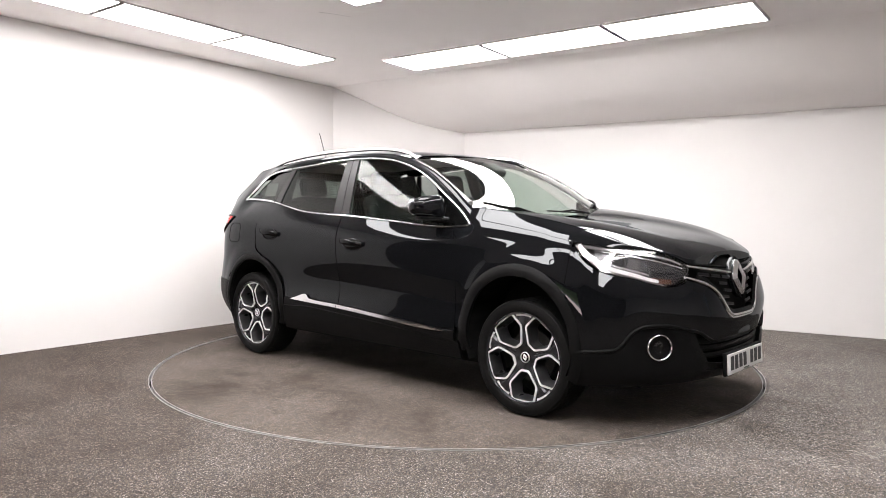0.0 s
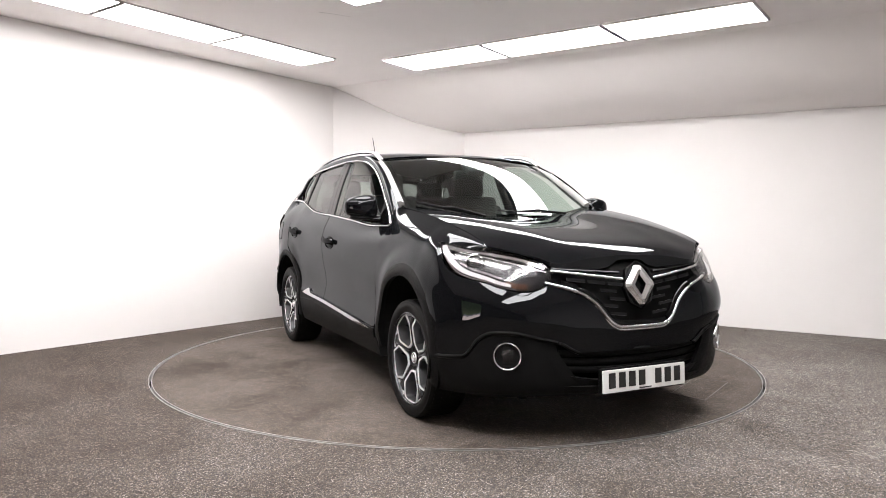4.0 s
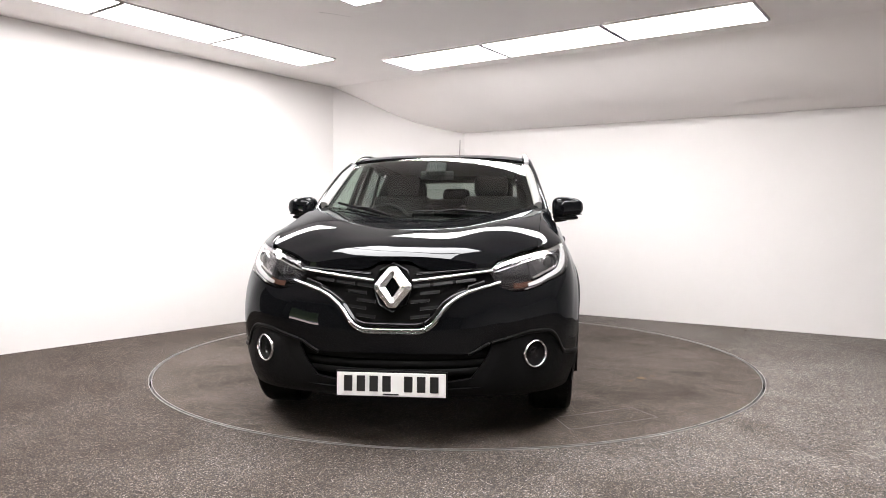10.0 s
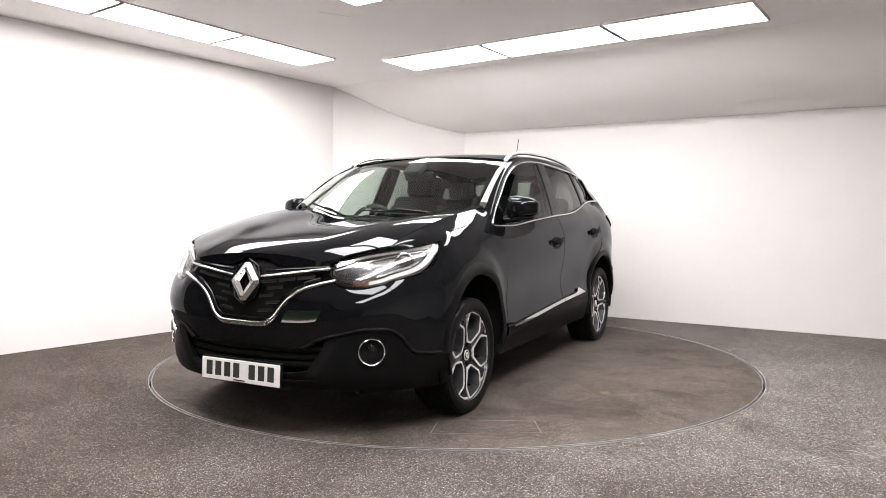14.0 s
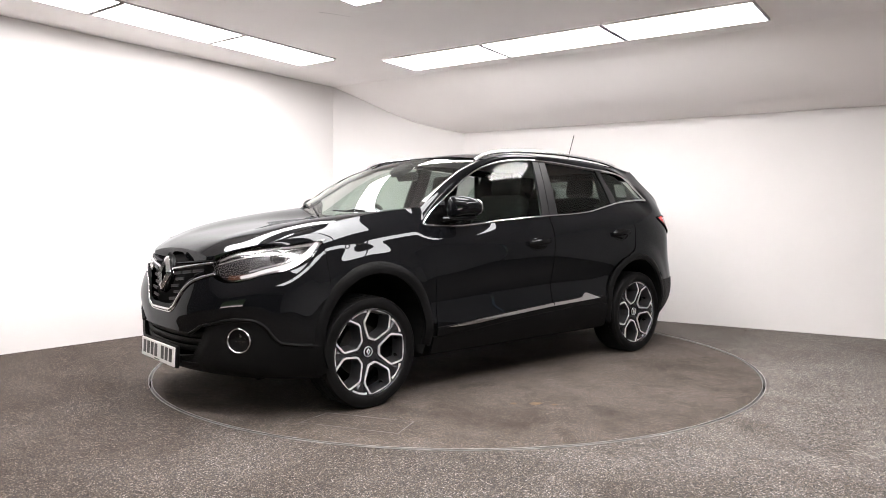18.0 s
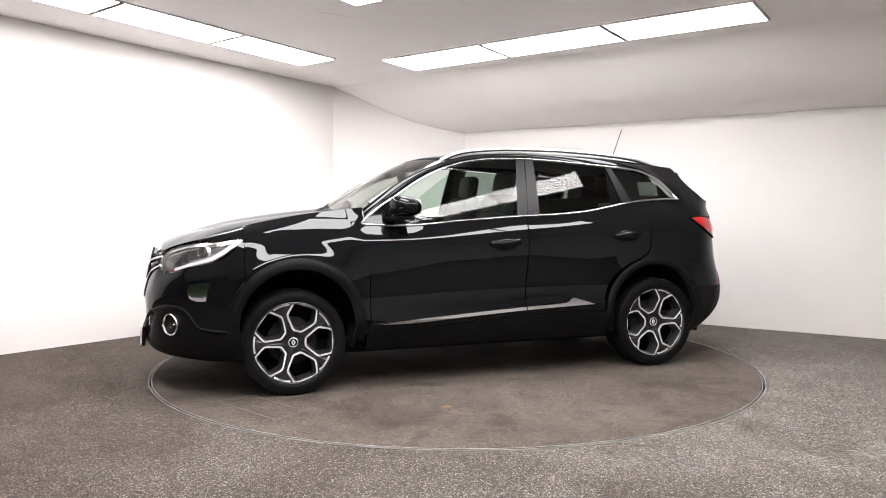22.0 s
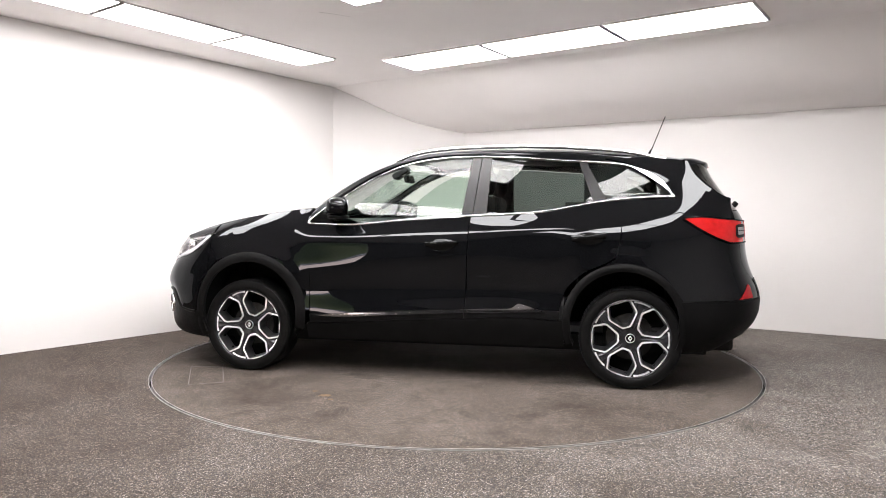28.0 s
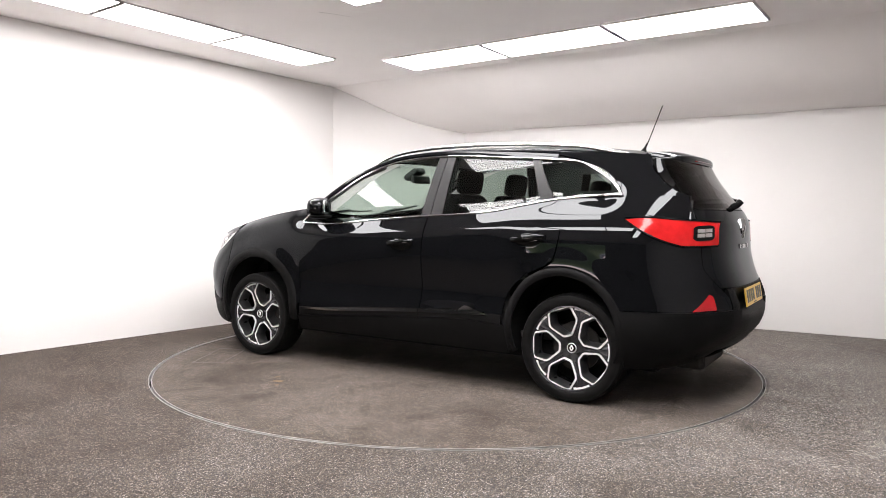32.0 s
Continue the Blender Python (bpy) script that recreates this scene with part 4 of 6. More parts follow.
    # broad end of the chrome frame behind the quarter glass
    def broad(u, v):
        x = lerp(-1.33, -1.578, u)
        return sidept(x, CH_Z(x) - 0.004 - v * 0.026 * math.sin(math.pi * u ** 1.3) ** 0.7, 0.012)
    part("chrome_corner", skin(broad, 24, 3, 0.006, mirror=s), SATIN, quarter, "broad chrome corner of the window frame", smooth=50)

    # ---- door mirror ----
    def shell_of(rx, ry, rz, seg=32):
        b = ball(rx, ry, rz, None, None, seg, 0.62)
        for v in b.verts:
            t = v.co.y / ry
            v.co.z = v.co.z * (1 - 0.13 * t) + (0.010 * t if v.co.z < 0 else -0.004 * t)
            v.co.x += 0.020 * (1 - t * t) * max(0.0, v.co.x / rx) - 0.010 * t
        b.transform(Matrix.Translation((0.625, 0.913, 1.164)) @ pose(0, 0, 0, 0, -5, 10))
        if s < 0:
            b.transform(Matrix.Diagonal((1, -1, 1, 1)))
        return b
    mir = part("door_mirror", shell_of(0.066, 0.104, 0.068), PAINT, car, smooth=70)
    part("mirror_glass", ball(0.006, 0.080, 0.052, pose(0.564, s * 0.908, 1.164, 0, 0, s * 24), seg=20, power=0.6), MIRROR, mir, "mirror glass", smooth=60)
    part("mirror_base", ball(0.070, 0.085, 0.016, pose(0.628, s * 0.897, 1.098, 0, 0, s * 10), seg=20, power=0.7), PLASTIC, mir, "black lower shell", smooth=60)
    part("mirror_seam", tube([Vector((0.622 + 0.074 * math.cos(a), s * (0.910 + 0.094 * math.sin(a)), 1.112 + 0.010 * math.sin(a))) for a in [lerp(-1.5, 1.5, k / 16) for k in range(17)]], 0.004, 6), EDGEB, mir, "thin seam of the lower shell", smooth=60)
    part("mirror_arm", tube([(0.70, s * 0.80, 1.085), (0.66, s * 0.85, 1.088), (0.63, s * 0.895, 1.098)], 0.02, 10, flat=(0.022, 0.03)), GLOSSB, mir, "black mirror arm", smooth=60)

    # ---- roof rail ----
    RAIL_Z = pchip([(0.285, 1.487), (0.20, 1.525), (0.08, 1.554), (-0.05, 1.569), (-0.245, 1.580), (-0.566, 1.583), (-0.85, 1.574), (-1.10, 1.558), (-1.30, 1.538), (-1.47, 1.502), (-1.58, 1.476)])
    RAIL_Y = pchip([(0.285, 0.640), (0.0, 0.622), (-0.5, 0.618), (-1.0, 0.605), (-1.58, 0.560)])
    part("roof_rail", tube(curve_pts(lambda x: Vector((x, RAIL_Y(x), RAIL_Z(x))), 0.285, -1.58, 48), 0.013, 10, flat=(0.013, 0.016), mirror=s), SATIN, car, "brushed silver roof rail", smooth=60)

# ---- bonnet ----
LE_Z = pchip([(0.0, 0.896), (0.07, 0.893), (0.115, 0.868), (0.17, 0.853), (0.24, 0.850), (0.36, 0.860), (0.45, 0.868), (0.50, 0.898), (0.55, 0.919), (0.60, 0.934), (0.70, 0.952)])


def front_x(y, z):
    a, b = NOSE(z) - X0F, side_raw(X0F, z)
    return X0F + a * max(0.0, 1 - (abs(y) / b) ** N_F) ** (1 / N_F)




def bonnet(u, v):
    w = abs(2 * u - 1)
    sy = 1 if u >= 0.5 else -1
    ye_front = 0.686
    y0 = w * ye_front
    zl = LE_Z(y0)
    xl = min(front_x(y0, zl), 2.088)
    xt = 1.03 - 0.17 * w ** 2
    vv = max(0.0, (v - 1 / 44) * 44 / 43)
    x = lerp(xl, xt, vv ** 1.25)
    y = w * EDGE_Y(min(x, 1.90))
    z = bonnet_z(x, y)
    if v == 0:
        # the front edge is folded straight down
        return Vector((x + 0.002, sy * y, min(zl, z - 0.004)))
    crease = 0.006 * math.exp(-((y - 0.36 - 0.10 * (1.9 - x)) / 0.09) ** 2) if 1.0 < x < 2.05 else 0
    return Vector((x, sy * y, z + crease * min(1, vv * 4) * (1 - vv)))


part("bonnet", skin(bonnet, 72, 44), PAINT, car, smooth=32)

# ---- windscreen, roof ----
def screen(u, v):
    w = 2 * u - 1
    a = Vector((1.015 - 0.185 * w * w, 0.712 * w, 1.082 + 0.078 * w * w))
    b = Vector((0.285 - 0.075 * w * w, 0.610 * w, 1.528 - 0.030 * w * w))
    p = a.lerp(b, v)
    p += Vector((0.017, 0, 0.027)) * math.sin(math.pi * v ** 1.9) * (1 - 0.45 * w * w)
    return p


part("windscreen", skin(screen, 28, 20, 0), SCREEN, car, "clear curved windscreen", smooth=70)
def band(u0, u1, v0, v1, off):
    return lambda u, v: screen(lerp(u0, u1, u), lerp(v0, v1, v)) - Vector((0.5, 0, 0.86)) * off
part("windscreen_border", skin(band(0, 1, 0.0, 0.06, 0.004), 28, 2, 0), GLOSSB, car, "black printed glass border", smooth=70)
part("windscreen_border", skin(band(0, 1, 0.95, 1.0, 0.004), 28, 2, 0), GLOSSB, car, "black printed glass border", smooth=70)
for a, b in ((0.0, 0.035), (0.965, 1.0)):
    part("windscreen_border", skin(band(a, b, 0.06, 0.95, 0.004), 3, 16, 0), GLOSSB, car, "black printed glass border", smooth=70)

ROOF_Z = pchip([(0.285, 1.531), (0.10, 1.560), (-0.10, 1.578), (-0.40, 1.590), (-0.90, 1.580), (-1.30, 1.556), (-1.60, 1.522), (-1.70, 1.508)])


def roof(u, v):
    w = 2 * u - 1
    x = lerp(0.285 - 0.078 * w * w, -1.66, v)
    ye = ROOF_EDGE_Y(x)
    ze = ROOF_EDGE_Z(x)
    zc = ROOF_Z(x)
    return Vector((x, ye * w, zc + (ze - zc) * abs(w) ** 3.2))


part("roof", skin(roof, 28, 40), PAINT, car, smooth=50)

# cowl below the windscreen, wipers
def cowl(u, v):
    w = 2 * u - 1
    a = Vector((1.03 - 0.17 * w * w, 0.73 * w, bonnet_z(1.03 - 0.17 * w * w, 0.73 * abs(w)) - 0.012))
    return a.lerp(screen(u, 0.02), v) - Vector((0, 0, 0.006 * math.sin(math.pi * v)))
part("cowl", skin(cowl, 24, 3, 0.01), PLASTIC, car, "black plastic cowl", smooth=40)
for y0, y1 in ((0.42, -0.10), (-0.22, -0.62)):
    p0 = screen(0.5 + y0 / 1.424, 0.015) + Vector((0.015, 0, 0.012))
    p1 = screen(0.5 + y1 / 1.424, 0.10) + Vector((0.012, 0, 0.014))
    wip = part("wiper", tube([p0, p0.lerp(p1, 0.45) + Vector((0.01, 0, 0.014)), p1.lerp(p0, 0.35)], 0.007, 8), PLASTIC, car, "black wiper arm", smooth=60)
    part("blade", tube([p0.lerp(p1, 0.05) + Vector((0.0, 0, 0.0)), p0.lerp(p1, 0.5), p1 + Vector((0, 0, 0.0))], 0.006, 6, flat=(0.009, 0.005)), RUBBER, wip, "rubber wiper blade")

# ---- front bumper ----
QPTS = lambda pts: pchip([(fq(z, y=y, x=x), z) for y, x, z in pts])
GR_LO = QPTS([(0.001, None, 0.568), (0.125, None, 0.570), (0.180, None, 0.592), (0.262, None, 0.688), (0.342, None, 0.742), (0.42, None, 0.768), (0.492, None, 0.788)])
HL_LO = QPTS([(0.490, None, 0.788), (0.523, None, 0.767), (0.596, None, 0.751), (0.690, None, 0.768), (0.740, None, 0.790), (None, 1.80, 0.822), (None, 1.74, 0.848), (None, 1.68, 0.888), (None, 1.60, 0.958)])
HL_HI = QPTS([(0.455, None, 0.848), (0.500, None, 0.891), (0.550, None, 0.913), (0.600, None, 0.929), (0.70, None, 0.948), (None, 1.77, 0.960), (None, 1.58, 0.984)])
HL_Q0, HL_Q1 = fq(0.846, y=0.455), fq(0.98, x=1.585)
HL_QI = fq(0.788, y=0.490)
PLQ = QPTS([(0.001, None, 0.462), (0.34, None, 0.462), (0.39, None, 0.480), (0.451, None, 0.515), (0.55, None, 0.540), (0.663, None, 0.564), (0.715, None, 0.563), (0.748, None, 0.552), (0.775, None, 0.522), (0.800, None, 0.466), (0.818, None, 0.438), (0.842, None, 0.430), (None, 1.788, 0.425), (None, 1.70, 0.422), (None, 1.55, 0.42)])
INT_LO = QPTS([(0.001, None, 0.318), (0.21, None, 0.322), (0.30, None, 0.332), (0.40, None, 0.352), (0.445, None, 0.372), (0.475, None, 0.425)])
bumper_top = lambda q: min(GR_LO(q), 0.79) if q < HL_QI else HL_LO(q) - 0.003
QB1 = fq(0.70, x=1.612)


def step(a, b, x):
    t = min(1, max(0, (x - a) / (b - a)))
    return t * t * (3 - 2 * t)


SWELL = spline([(0.0, 0.40), (0.32, 1.0), (0.58, 0.93), (0.80, 0.57), (1.0, 0.0)])


def bulge(q, z):
    """The bumper swells between the plastic and the lamp and turns in under the lamp."""
    zb, zt = PLQ(q), bumper_top(q) if q < HL_Q1 else 0.95
    t = min(1, max(0, (z - zb) / max(0.02, zt - zb)))
    return 0.027 * SWELL(t) * step(0.0, 0.42, q) * (1 - step(0.72, 0.95, q))


def painted(sgn):
    def f(u, v):
        q = lerp(0.0, QB1, u)
        z = lerp(PLQ(q), bumper_top(q) if q < HL_Q1 else 0.95, v)
        if u > 0.9:
            # border along the arch trim and the wing
            qq = lerp(0.0, fq(z, x=max(1.612, ARCH_F[0] + math.sqrt(max(0.0, (ARCH_F[3] - 0.012) ** 2 - (z - ARCH_F[1]) ** 2)) if z < 0.86 else 1.612)), u)
            q = lerp(q, qq, (u - 0.9) / 0.1)
        p = front_pt(q, z, bulge(q, z))
        return Vector((p.x, sgn * p.y, p.z))
    return f


bumper = part("front_bumper", skin(painted(-1), 72, 26, bm=skin(painted(1), 72, 26)), PAINT, car, smooth=50)


CHEEK_Y = pchip([(0.22, 0.330), (0.31, 0.345), (0.36, 0.385), (0.44, 0.455), (0.50, 0.480)])


def lower(sgn):
    def f(u, v):
        z_in = lerp(0.245, 0.49, v)
        q = lerp(fq(z_in, y=CHEEK_Y(z_in)), fq(0.40, x=1.665), u)
        z = lerp(0.225 + 0.03 * (1 - u), PLQ(q) - 0.004, v)
        p = front_pt(q, z, 0.012 * min(1, u * 10) * min(1, (1 - v) * 12 + 0.55))
        p -= (front_pt(q, z, 0.016) - front_pt(q, z)) * math.exp(-((p.y - 0.672) ** 2 + (z - 0.447) ** 2) / 0.0090)
        return Vector((p.x, sgn * p.y, p.z))
    return f


part("lower_bumper", skin(lower(1), 56, 20, 0.02), PLASTIC, bumper, "textured black plastic lower bumper", smooth=40)
part("lower_bumper", skin(lower(-1), 56, 20, 0.02), PLASTIC, bumper, "textured black plastic lower bumper", smooth=40)


def sym(f):
    """Both halves of a panel that spans the middle: u from 0 to 1 runs right to left."""
    def g(u, v):
        w = 2 * u - 1
        p = f(abs(w), v)
        return Vector((p.x, p.y if w >= 0 else -p.y, p.z))
    return g


QI = fq(0.40, y=0.452)
for s in (1, -1):
    lip_path = [front_pt(q, PLQ(q) - 0.006, 0.011) for q in [lerp(fq(0.47, y=0.36), fq(0.42, x=1.72), k / 60) for k in range(61)]]
    part("bumper_edge", tube(lip_path, 0.008, 8, flat=(0.010, 0.008), mirror=s), EDGEB, bumper, "raised edge of the black plastic", smooth=60)
part("lower_lip", skin(sym(lambda w, v: front_pt(w * QI, lerp(0.235, INT_LO(w * QI) - 0.002, v), 0.004 - 0.03 * (1 - v) ** 2)), 40, 6, 0.02), PLASTIC, bumper, "textured black plastic chin", smooth=40)
part("skid_plate", skin(sym(lambda w, v: front_pt(w * QI * 0.95, lerp(0.250, 0.292 + 0.012 * w ** 4, v), 0.012)), 30, 4, 0.01), PLASTIC, bumper, "black chin guard", smooth=40)
part("intake_back", skin(sym(lambda w, v: front_pt(w * QI * 1.06, lerp(0.30, 0.50, v), -0.06)), 30, 4, 0), UNDER, bumper)
for k, zz in enumerate((0.365, 0.405, 0.445)):
    wmax = QI * (0.93 + 0.03 * k)
    part("intake_slat", tube(curve_pts(lambda w: Vector((front_pt(abs(w) * wmax, zz, -0.03).x, front_pt(abs(w) * wmax, zz, -0.03).y * (1 if w > 0 else -1), zz + 0.012 * abs(w) ** 2)), -1, 1, 30), 0.01, 8, flat=(0.007, 0.016)), PLASTIC, bumper, "black slat", smooth=50)

# fog lamps
for s in (1, -1):
    c = front_pt(fq(0.447, y=0.672), 0.447, 0.0)
    n = (front_pt(fq(0.447, y=0.672), 0.447, 0.05) - c).normalized()
    rot = Vector((0, 0, 1)).rotation_difference(Vector((n.x, s * n.y, 0.0))).to_matrix().to_4x4()
    place = Matrix.Translation((c.x, s * c.y, c.z)) @ rot
    fog = part("fog_lamp", (lathe([(0.056, -0.03), (0.0585, 0.004), (0.0595, 0.012), (0.0620, 0.0172), (0.0650, 0.018), (0.0680, 0.015), (0.0695, 0.009), (0.0700, 0.0)], 48)), BRIGHT, car, "round fog lamp with a chrome ring", smooth=50)
    fog.matrix_basis = place
    part("lamp_well", lathe([(0.060, 0.008), (0.052, -0.03), (0.0005, -0.034)], 32), WELL, fog, smooth=50)
    part("lamp_lens", lathe([(0.042, -0.028), (0.040, -0.010), (0.027, 0.000), (0.0005, 0.004)], 32), LAMPGLASS, fog, "clear lamp lens", smooth=60)
    part("reflector", lathe([(0.040, -0.026), (0.015, -0.022), (0.0005, -0.014)], 32), CHROME, fog, "bright reflector", smooth=60)

# ---- grille ----
GR_HI = QPTS([(0.001, None, 0.880), (0.09, None, 0.872), (0.14, None, 0.845), (0.25, None, 0.846), (0.38, None, 0.856), (0.478, None, 0.866), (0.51, None, 0.866)])
QG = fq(0.79, y=0.505)
grille = part("grille", skin(sym(lambda w, v: front_pt(w * QG, lerp(min(GR_LO(w * QG), 0.79), GR_HI(w * QG), v), -0.045)), 50, 8, 0), UNDER, car, "black front grille")
vpath = [front_pt(q, GR_LO(q) + 0.004, 0.004) for q in [QG * k / 60 for k in range(61)]]
full = [Vector((p.x, -p.y, p.z)) for p in vpath[::-1]] + vpath[1:]
part("chrome_strip", tube(full, 0.010, 10, flat=(0.0075, 0.009)), BRIGHT, grille, "chrome strip along the lower grille edge", smooth=60)
under = [Vector((p.x - 0.002, p.y, p.z - 0.014)) for p in full if abs(p.y) < 0.27]
part("chrome_strip", tube(under, 0.004, 8, flat=(0.0035, 0.005)), BRIGHT, grille, "second thin chrome strip under the grille", smooth=60)
inner = [Vector((p.x - 0.006, p.y, p.z + 0.012)) for p in full if abs(p.y) < 0.44]
part("grille_edge", tube(inner, 0.008, 8, flat=(0.007, 0.02)), GLOSSB, grille, smooth=60)
for s in (1, -1):
    bar = [front_pt(fq(0.83, y=yy), 0.803 + (yy - 0.09) * 0.125, 0.002) for yy in [lerp(0.095, 0.468, k / 20) for k in range(21)]]
    part("chrome_bar", tube(bar, 0.008, 8, flat=(0.0085, 0.008), mirror=s), BRIGHT, grille, "chrome grille bar", smooth=60)
    upb = [front_pt(fq(0.84, y=yy), 0.834 + (yy - 0.11) * 0.075, -0.004) for yy in [lerp(0.11, 0.462, k / 16) for k in range(17)]]
    part("grille_bar", tube(upb, 0.008, 8, flat=(0.012, 0.008), mirror=s), GLOSSB, grille, smooth=60)
    # rows of short raised blocks
    for r in range(6):
        z0 = 0.776 - r * 0.036
        yy = 0.085 + (0.046 if r % 2 else 0.0)
        while True:
            y1 = yy + 0.092
            zc = z0 + (yy - 0.09) * 0.11
            edge = GR_LO(fq(zc, y=min(y1, 0.49)))
            if y1 > 0.49 or zc - 0.022 < edge:
                break
            fb = lambda u, v: front_pt(fq(zc, y=lerp(yy, y1, u)), zc - 0.006 + lerp(-0.0, 0.014, v) + (lerp(yy, y1, u) - yy) * 0.11, -0.010 - 0.001 * v)
            part("grille_block", skin(fb, 4, 2, 0.008, mirror=s), GRILLEB, grille)
            yy = y1 + 0.016
# centre emblem: a bevelled diamond with an open middle
def diamond(w, h, wi, hi, depth, x):
    b = bmesh.new()
    e, d = w * 0.20, w * 0.022
    o = [(e, h), (w, h * 0.10), (w, -h * 0.10), (e, -h), (-e, -h), (-w, -h * 0.10), (-w, h * 0.10), (-e, h)]
    i = [(d, hi), (wi, hi * 0.04), (wi, -hi * 0.04), (d, -hi), (-d, -hi), (-wi, -hi * 0.04), (-wi, hi * 0.04), (-d, hi)]
    n = len(o)
    O = [b.verts.new((x, y, z)) for y, z in o]
    M = [b.verts.new((x + depth, (y + i[k][0]) / 2, (z + i[k][1]) / 2)) for k, (y, z) in enumerate(o)]
    I = [b.verts.new((x + depth * 0.35, y, z)) for y, z in i]
    B = [b.verts.new((x - 0.025, y, z)) for y, z in o]
    for k in range(n):
        j = (k + 1) % n
        b.faces.new((O[k], O[j], M[j], M[k]))
        b.faces.new((M[k], M[j], I[j], I[k]))
        b.faces.new((B[k], B[j], O[j], O[k]))
    return b


em = part("emblem", diamond(0.089, 0.098, 0.034, 0.050, 0.014, 0.0), SATIN, car, "bright metal diamond badge")
em.matrix_basis = pose(2.176, 0, 0.775, 0, -12, 0)
part("badge_backing", lathe([(0.0005, 0.0), (0.104, 0.0), (0.106, -0.02)], 8), GLOSSB, em, smooth=20).matrix_basis = pose(-0.014, 0, 0.0, 0, 90, 0) @ Matrix.Diagonal((1.08, 0.86, 1, 1))
part("badge_rim", tube([(0, 0.096 * math.sin(a) * (0.95), 0.118 * math.cos(a)) for a in [2 * math.pi * k / 8 for k in range(8)]], 0.006, 8, closed=True), GLOSSB, em, smooth=60).matrix_basis = pose(-0.01, 0, 0)

# ---- headlights ----
for s in (1, -1):
    def hl(off, m=0.0):
        def f(u, v):
            q = lerp(HL_Q0 + m * 0.2, HL_Q1 - m * 0.2, u)
            lo, hi = (HL_LO(q) if q > HL_QI else lerp(0.846, 0.788, (q - HL_Q0) / (HL_QI - HL_Q0))), HL_HI(q)
            if u > 0.9:
                mid = HL_HI(HL_Q1)
                lo = lerp(lo, mid - 0.006, ((u - 0.9) / 0.1) ** 1.5)
            lo, hi = lo + m, hi - m
            p = front_pt(q, lerp(lo, max(hi, lo + 0.002), v), off)
            return Vector((p.x, p.y, p.z))
        return f
    head = part("headlight", skin(hl(-0.045), 40, 10, 0, mirror=s), HLDARK, car, "clear headlight with a white light guide", smooth=60)
    part("lamp_cover", skin(hl(0.001), 48, 12, 0.02, mirror=s), LAMPGLASS, head, "clear lamp cover", smooth=70)
    # silver reflectors round a dark lens block, and a C-shaped guide
    Q = lambda u: lerp(HL_Q0, HL_Q1, u)

    def patch(u0, u1, v0, v1, off):
        f = hl(off)
        return lambda u, v: f(lerp(u0, u1, u), lerp(v0, v1, v))
    def ribbon(path, wid, off, name, material, label, lip=0.008):
        """A band of even width along a line given in the lamp's own (u, v), inner end to outer tip."""
        f = hl(off)
        us, vs = pchip([(k / (len(path) - 1), p[0]) for k, p in enumerate(path)]), pchip([(k / (len(path) - 1), p[1]) for k, p in enumerate(path)])

        def g(t, c):
            e = 1e-2
            a, b = f(us(max(t - e, 0)), vs(max(t - e, 0))), f(us(min(t + e, 1)), vs(min(t + e, 1)))
            d = (b - a).normalized()
            n = (f(min(us(t) + 0.02, 1), vs(t)) - f(max(us(t) - 0.02, 0), vs(t))).cross(f(us(t), min(vs(t) + 0.05, 1)) - f(us(t), max(vs(t) - 0.05, 0))).normalized()
            return f(us(t), vs(t)) + d.cross(n) * (wid(t) if callable(wid) else wid) * (c - 0.5)
        return part(name, skin(g, 40, 4, lip, mirror=s), material, head, label, smooth=60)
    ribbon([(0.05, 0.80), (0.20, 0.86), (0.50, 0.87), (0.75, 0.85), (0.93, 0.80)], lambda t: 0.012 + 0.012 * t, -0.012, "eyebrow", BRIGHT, "bright silver upper blade")
    ribbon([(0.04, 0.62), (0.20, 0.70), (0.50, 0.745), (0.80, 0.74)], 0.006, -0.022, "blade_edge", HLSILVER, "thin silver line under the blade")
    ribbon([(0.30, 0.12), (0.48, 0.13), (0.64, 0.17), (0.77, 0.27), (0.87, 0.47), (0.925, 0.72)], lambda t: 0.016 + 0.014 * t, -0.010, "light_guide", HLWHITE, "white C-shaped daytime light guide", 0.012)
    ribbon([(0.26, 0.035), (0.50, 0.035), (0.70, 0.06), (0.84, 0.20), (0.95, 0.55)], 0.006, -0.006, "bezel", BRIGHT, "thin chrome lower bezel")
    ribbon([(0.36, 0.25), (0.50, 0.26), (0.64, 0.30), (0.74, 0.40)], 0.010, -0.024, "guide_step", HLSILVER, "silver step above the light guide")
    part("lens_block", skin(patch(0.36, 0.80, 0.22, 0.74, -0.036), 16, 6, 0.012, mirror=s), HLGREY, head, "grey satin lens block", smooth=60)
    part("inner_block", skin(patch(0.02, 0.34, 0.16, 0.72, -0.034), 12, 6, 0.012, mirror=s), HLDARK, head, "dark inner lamp block", smooth=60)
    for u0, u1, v0, v1 in ((0.11, 0.19, 0.42, 0.66), (0.215, 0.315, 0.38, 0.68)):
        part("reflector", skin(patch(u0, u1, v0, v1, -0.024), 6, 5, 0.012, mirror=s), HLGREY, head, "smoked inner reflector", smooth=60)
        part("reflector_core", skin(patch(lerp(u0, u1, 0.14), lerp(u0, u1, 0.86), lerp(v0, v1, 0.16), lerp(v0, v1, 0.80), -0.020), 4, 3, 0.003, mirror=s), HLDARK, head, smooth=60)
    for u in (0.345, 0.845):
        part("divider", skin(patch(u, u + 0.012, 0.24, 0.76, -0.020), 2, 8, 0.02, mirror=s), HLGREY, head, "grey divider", smooth=60)
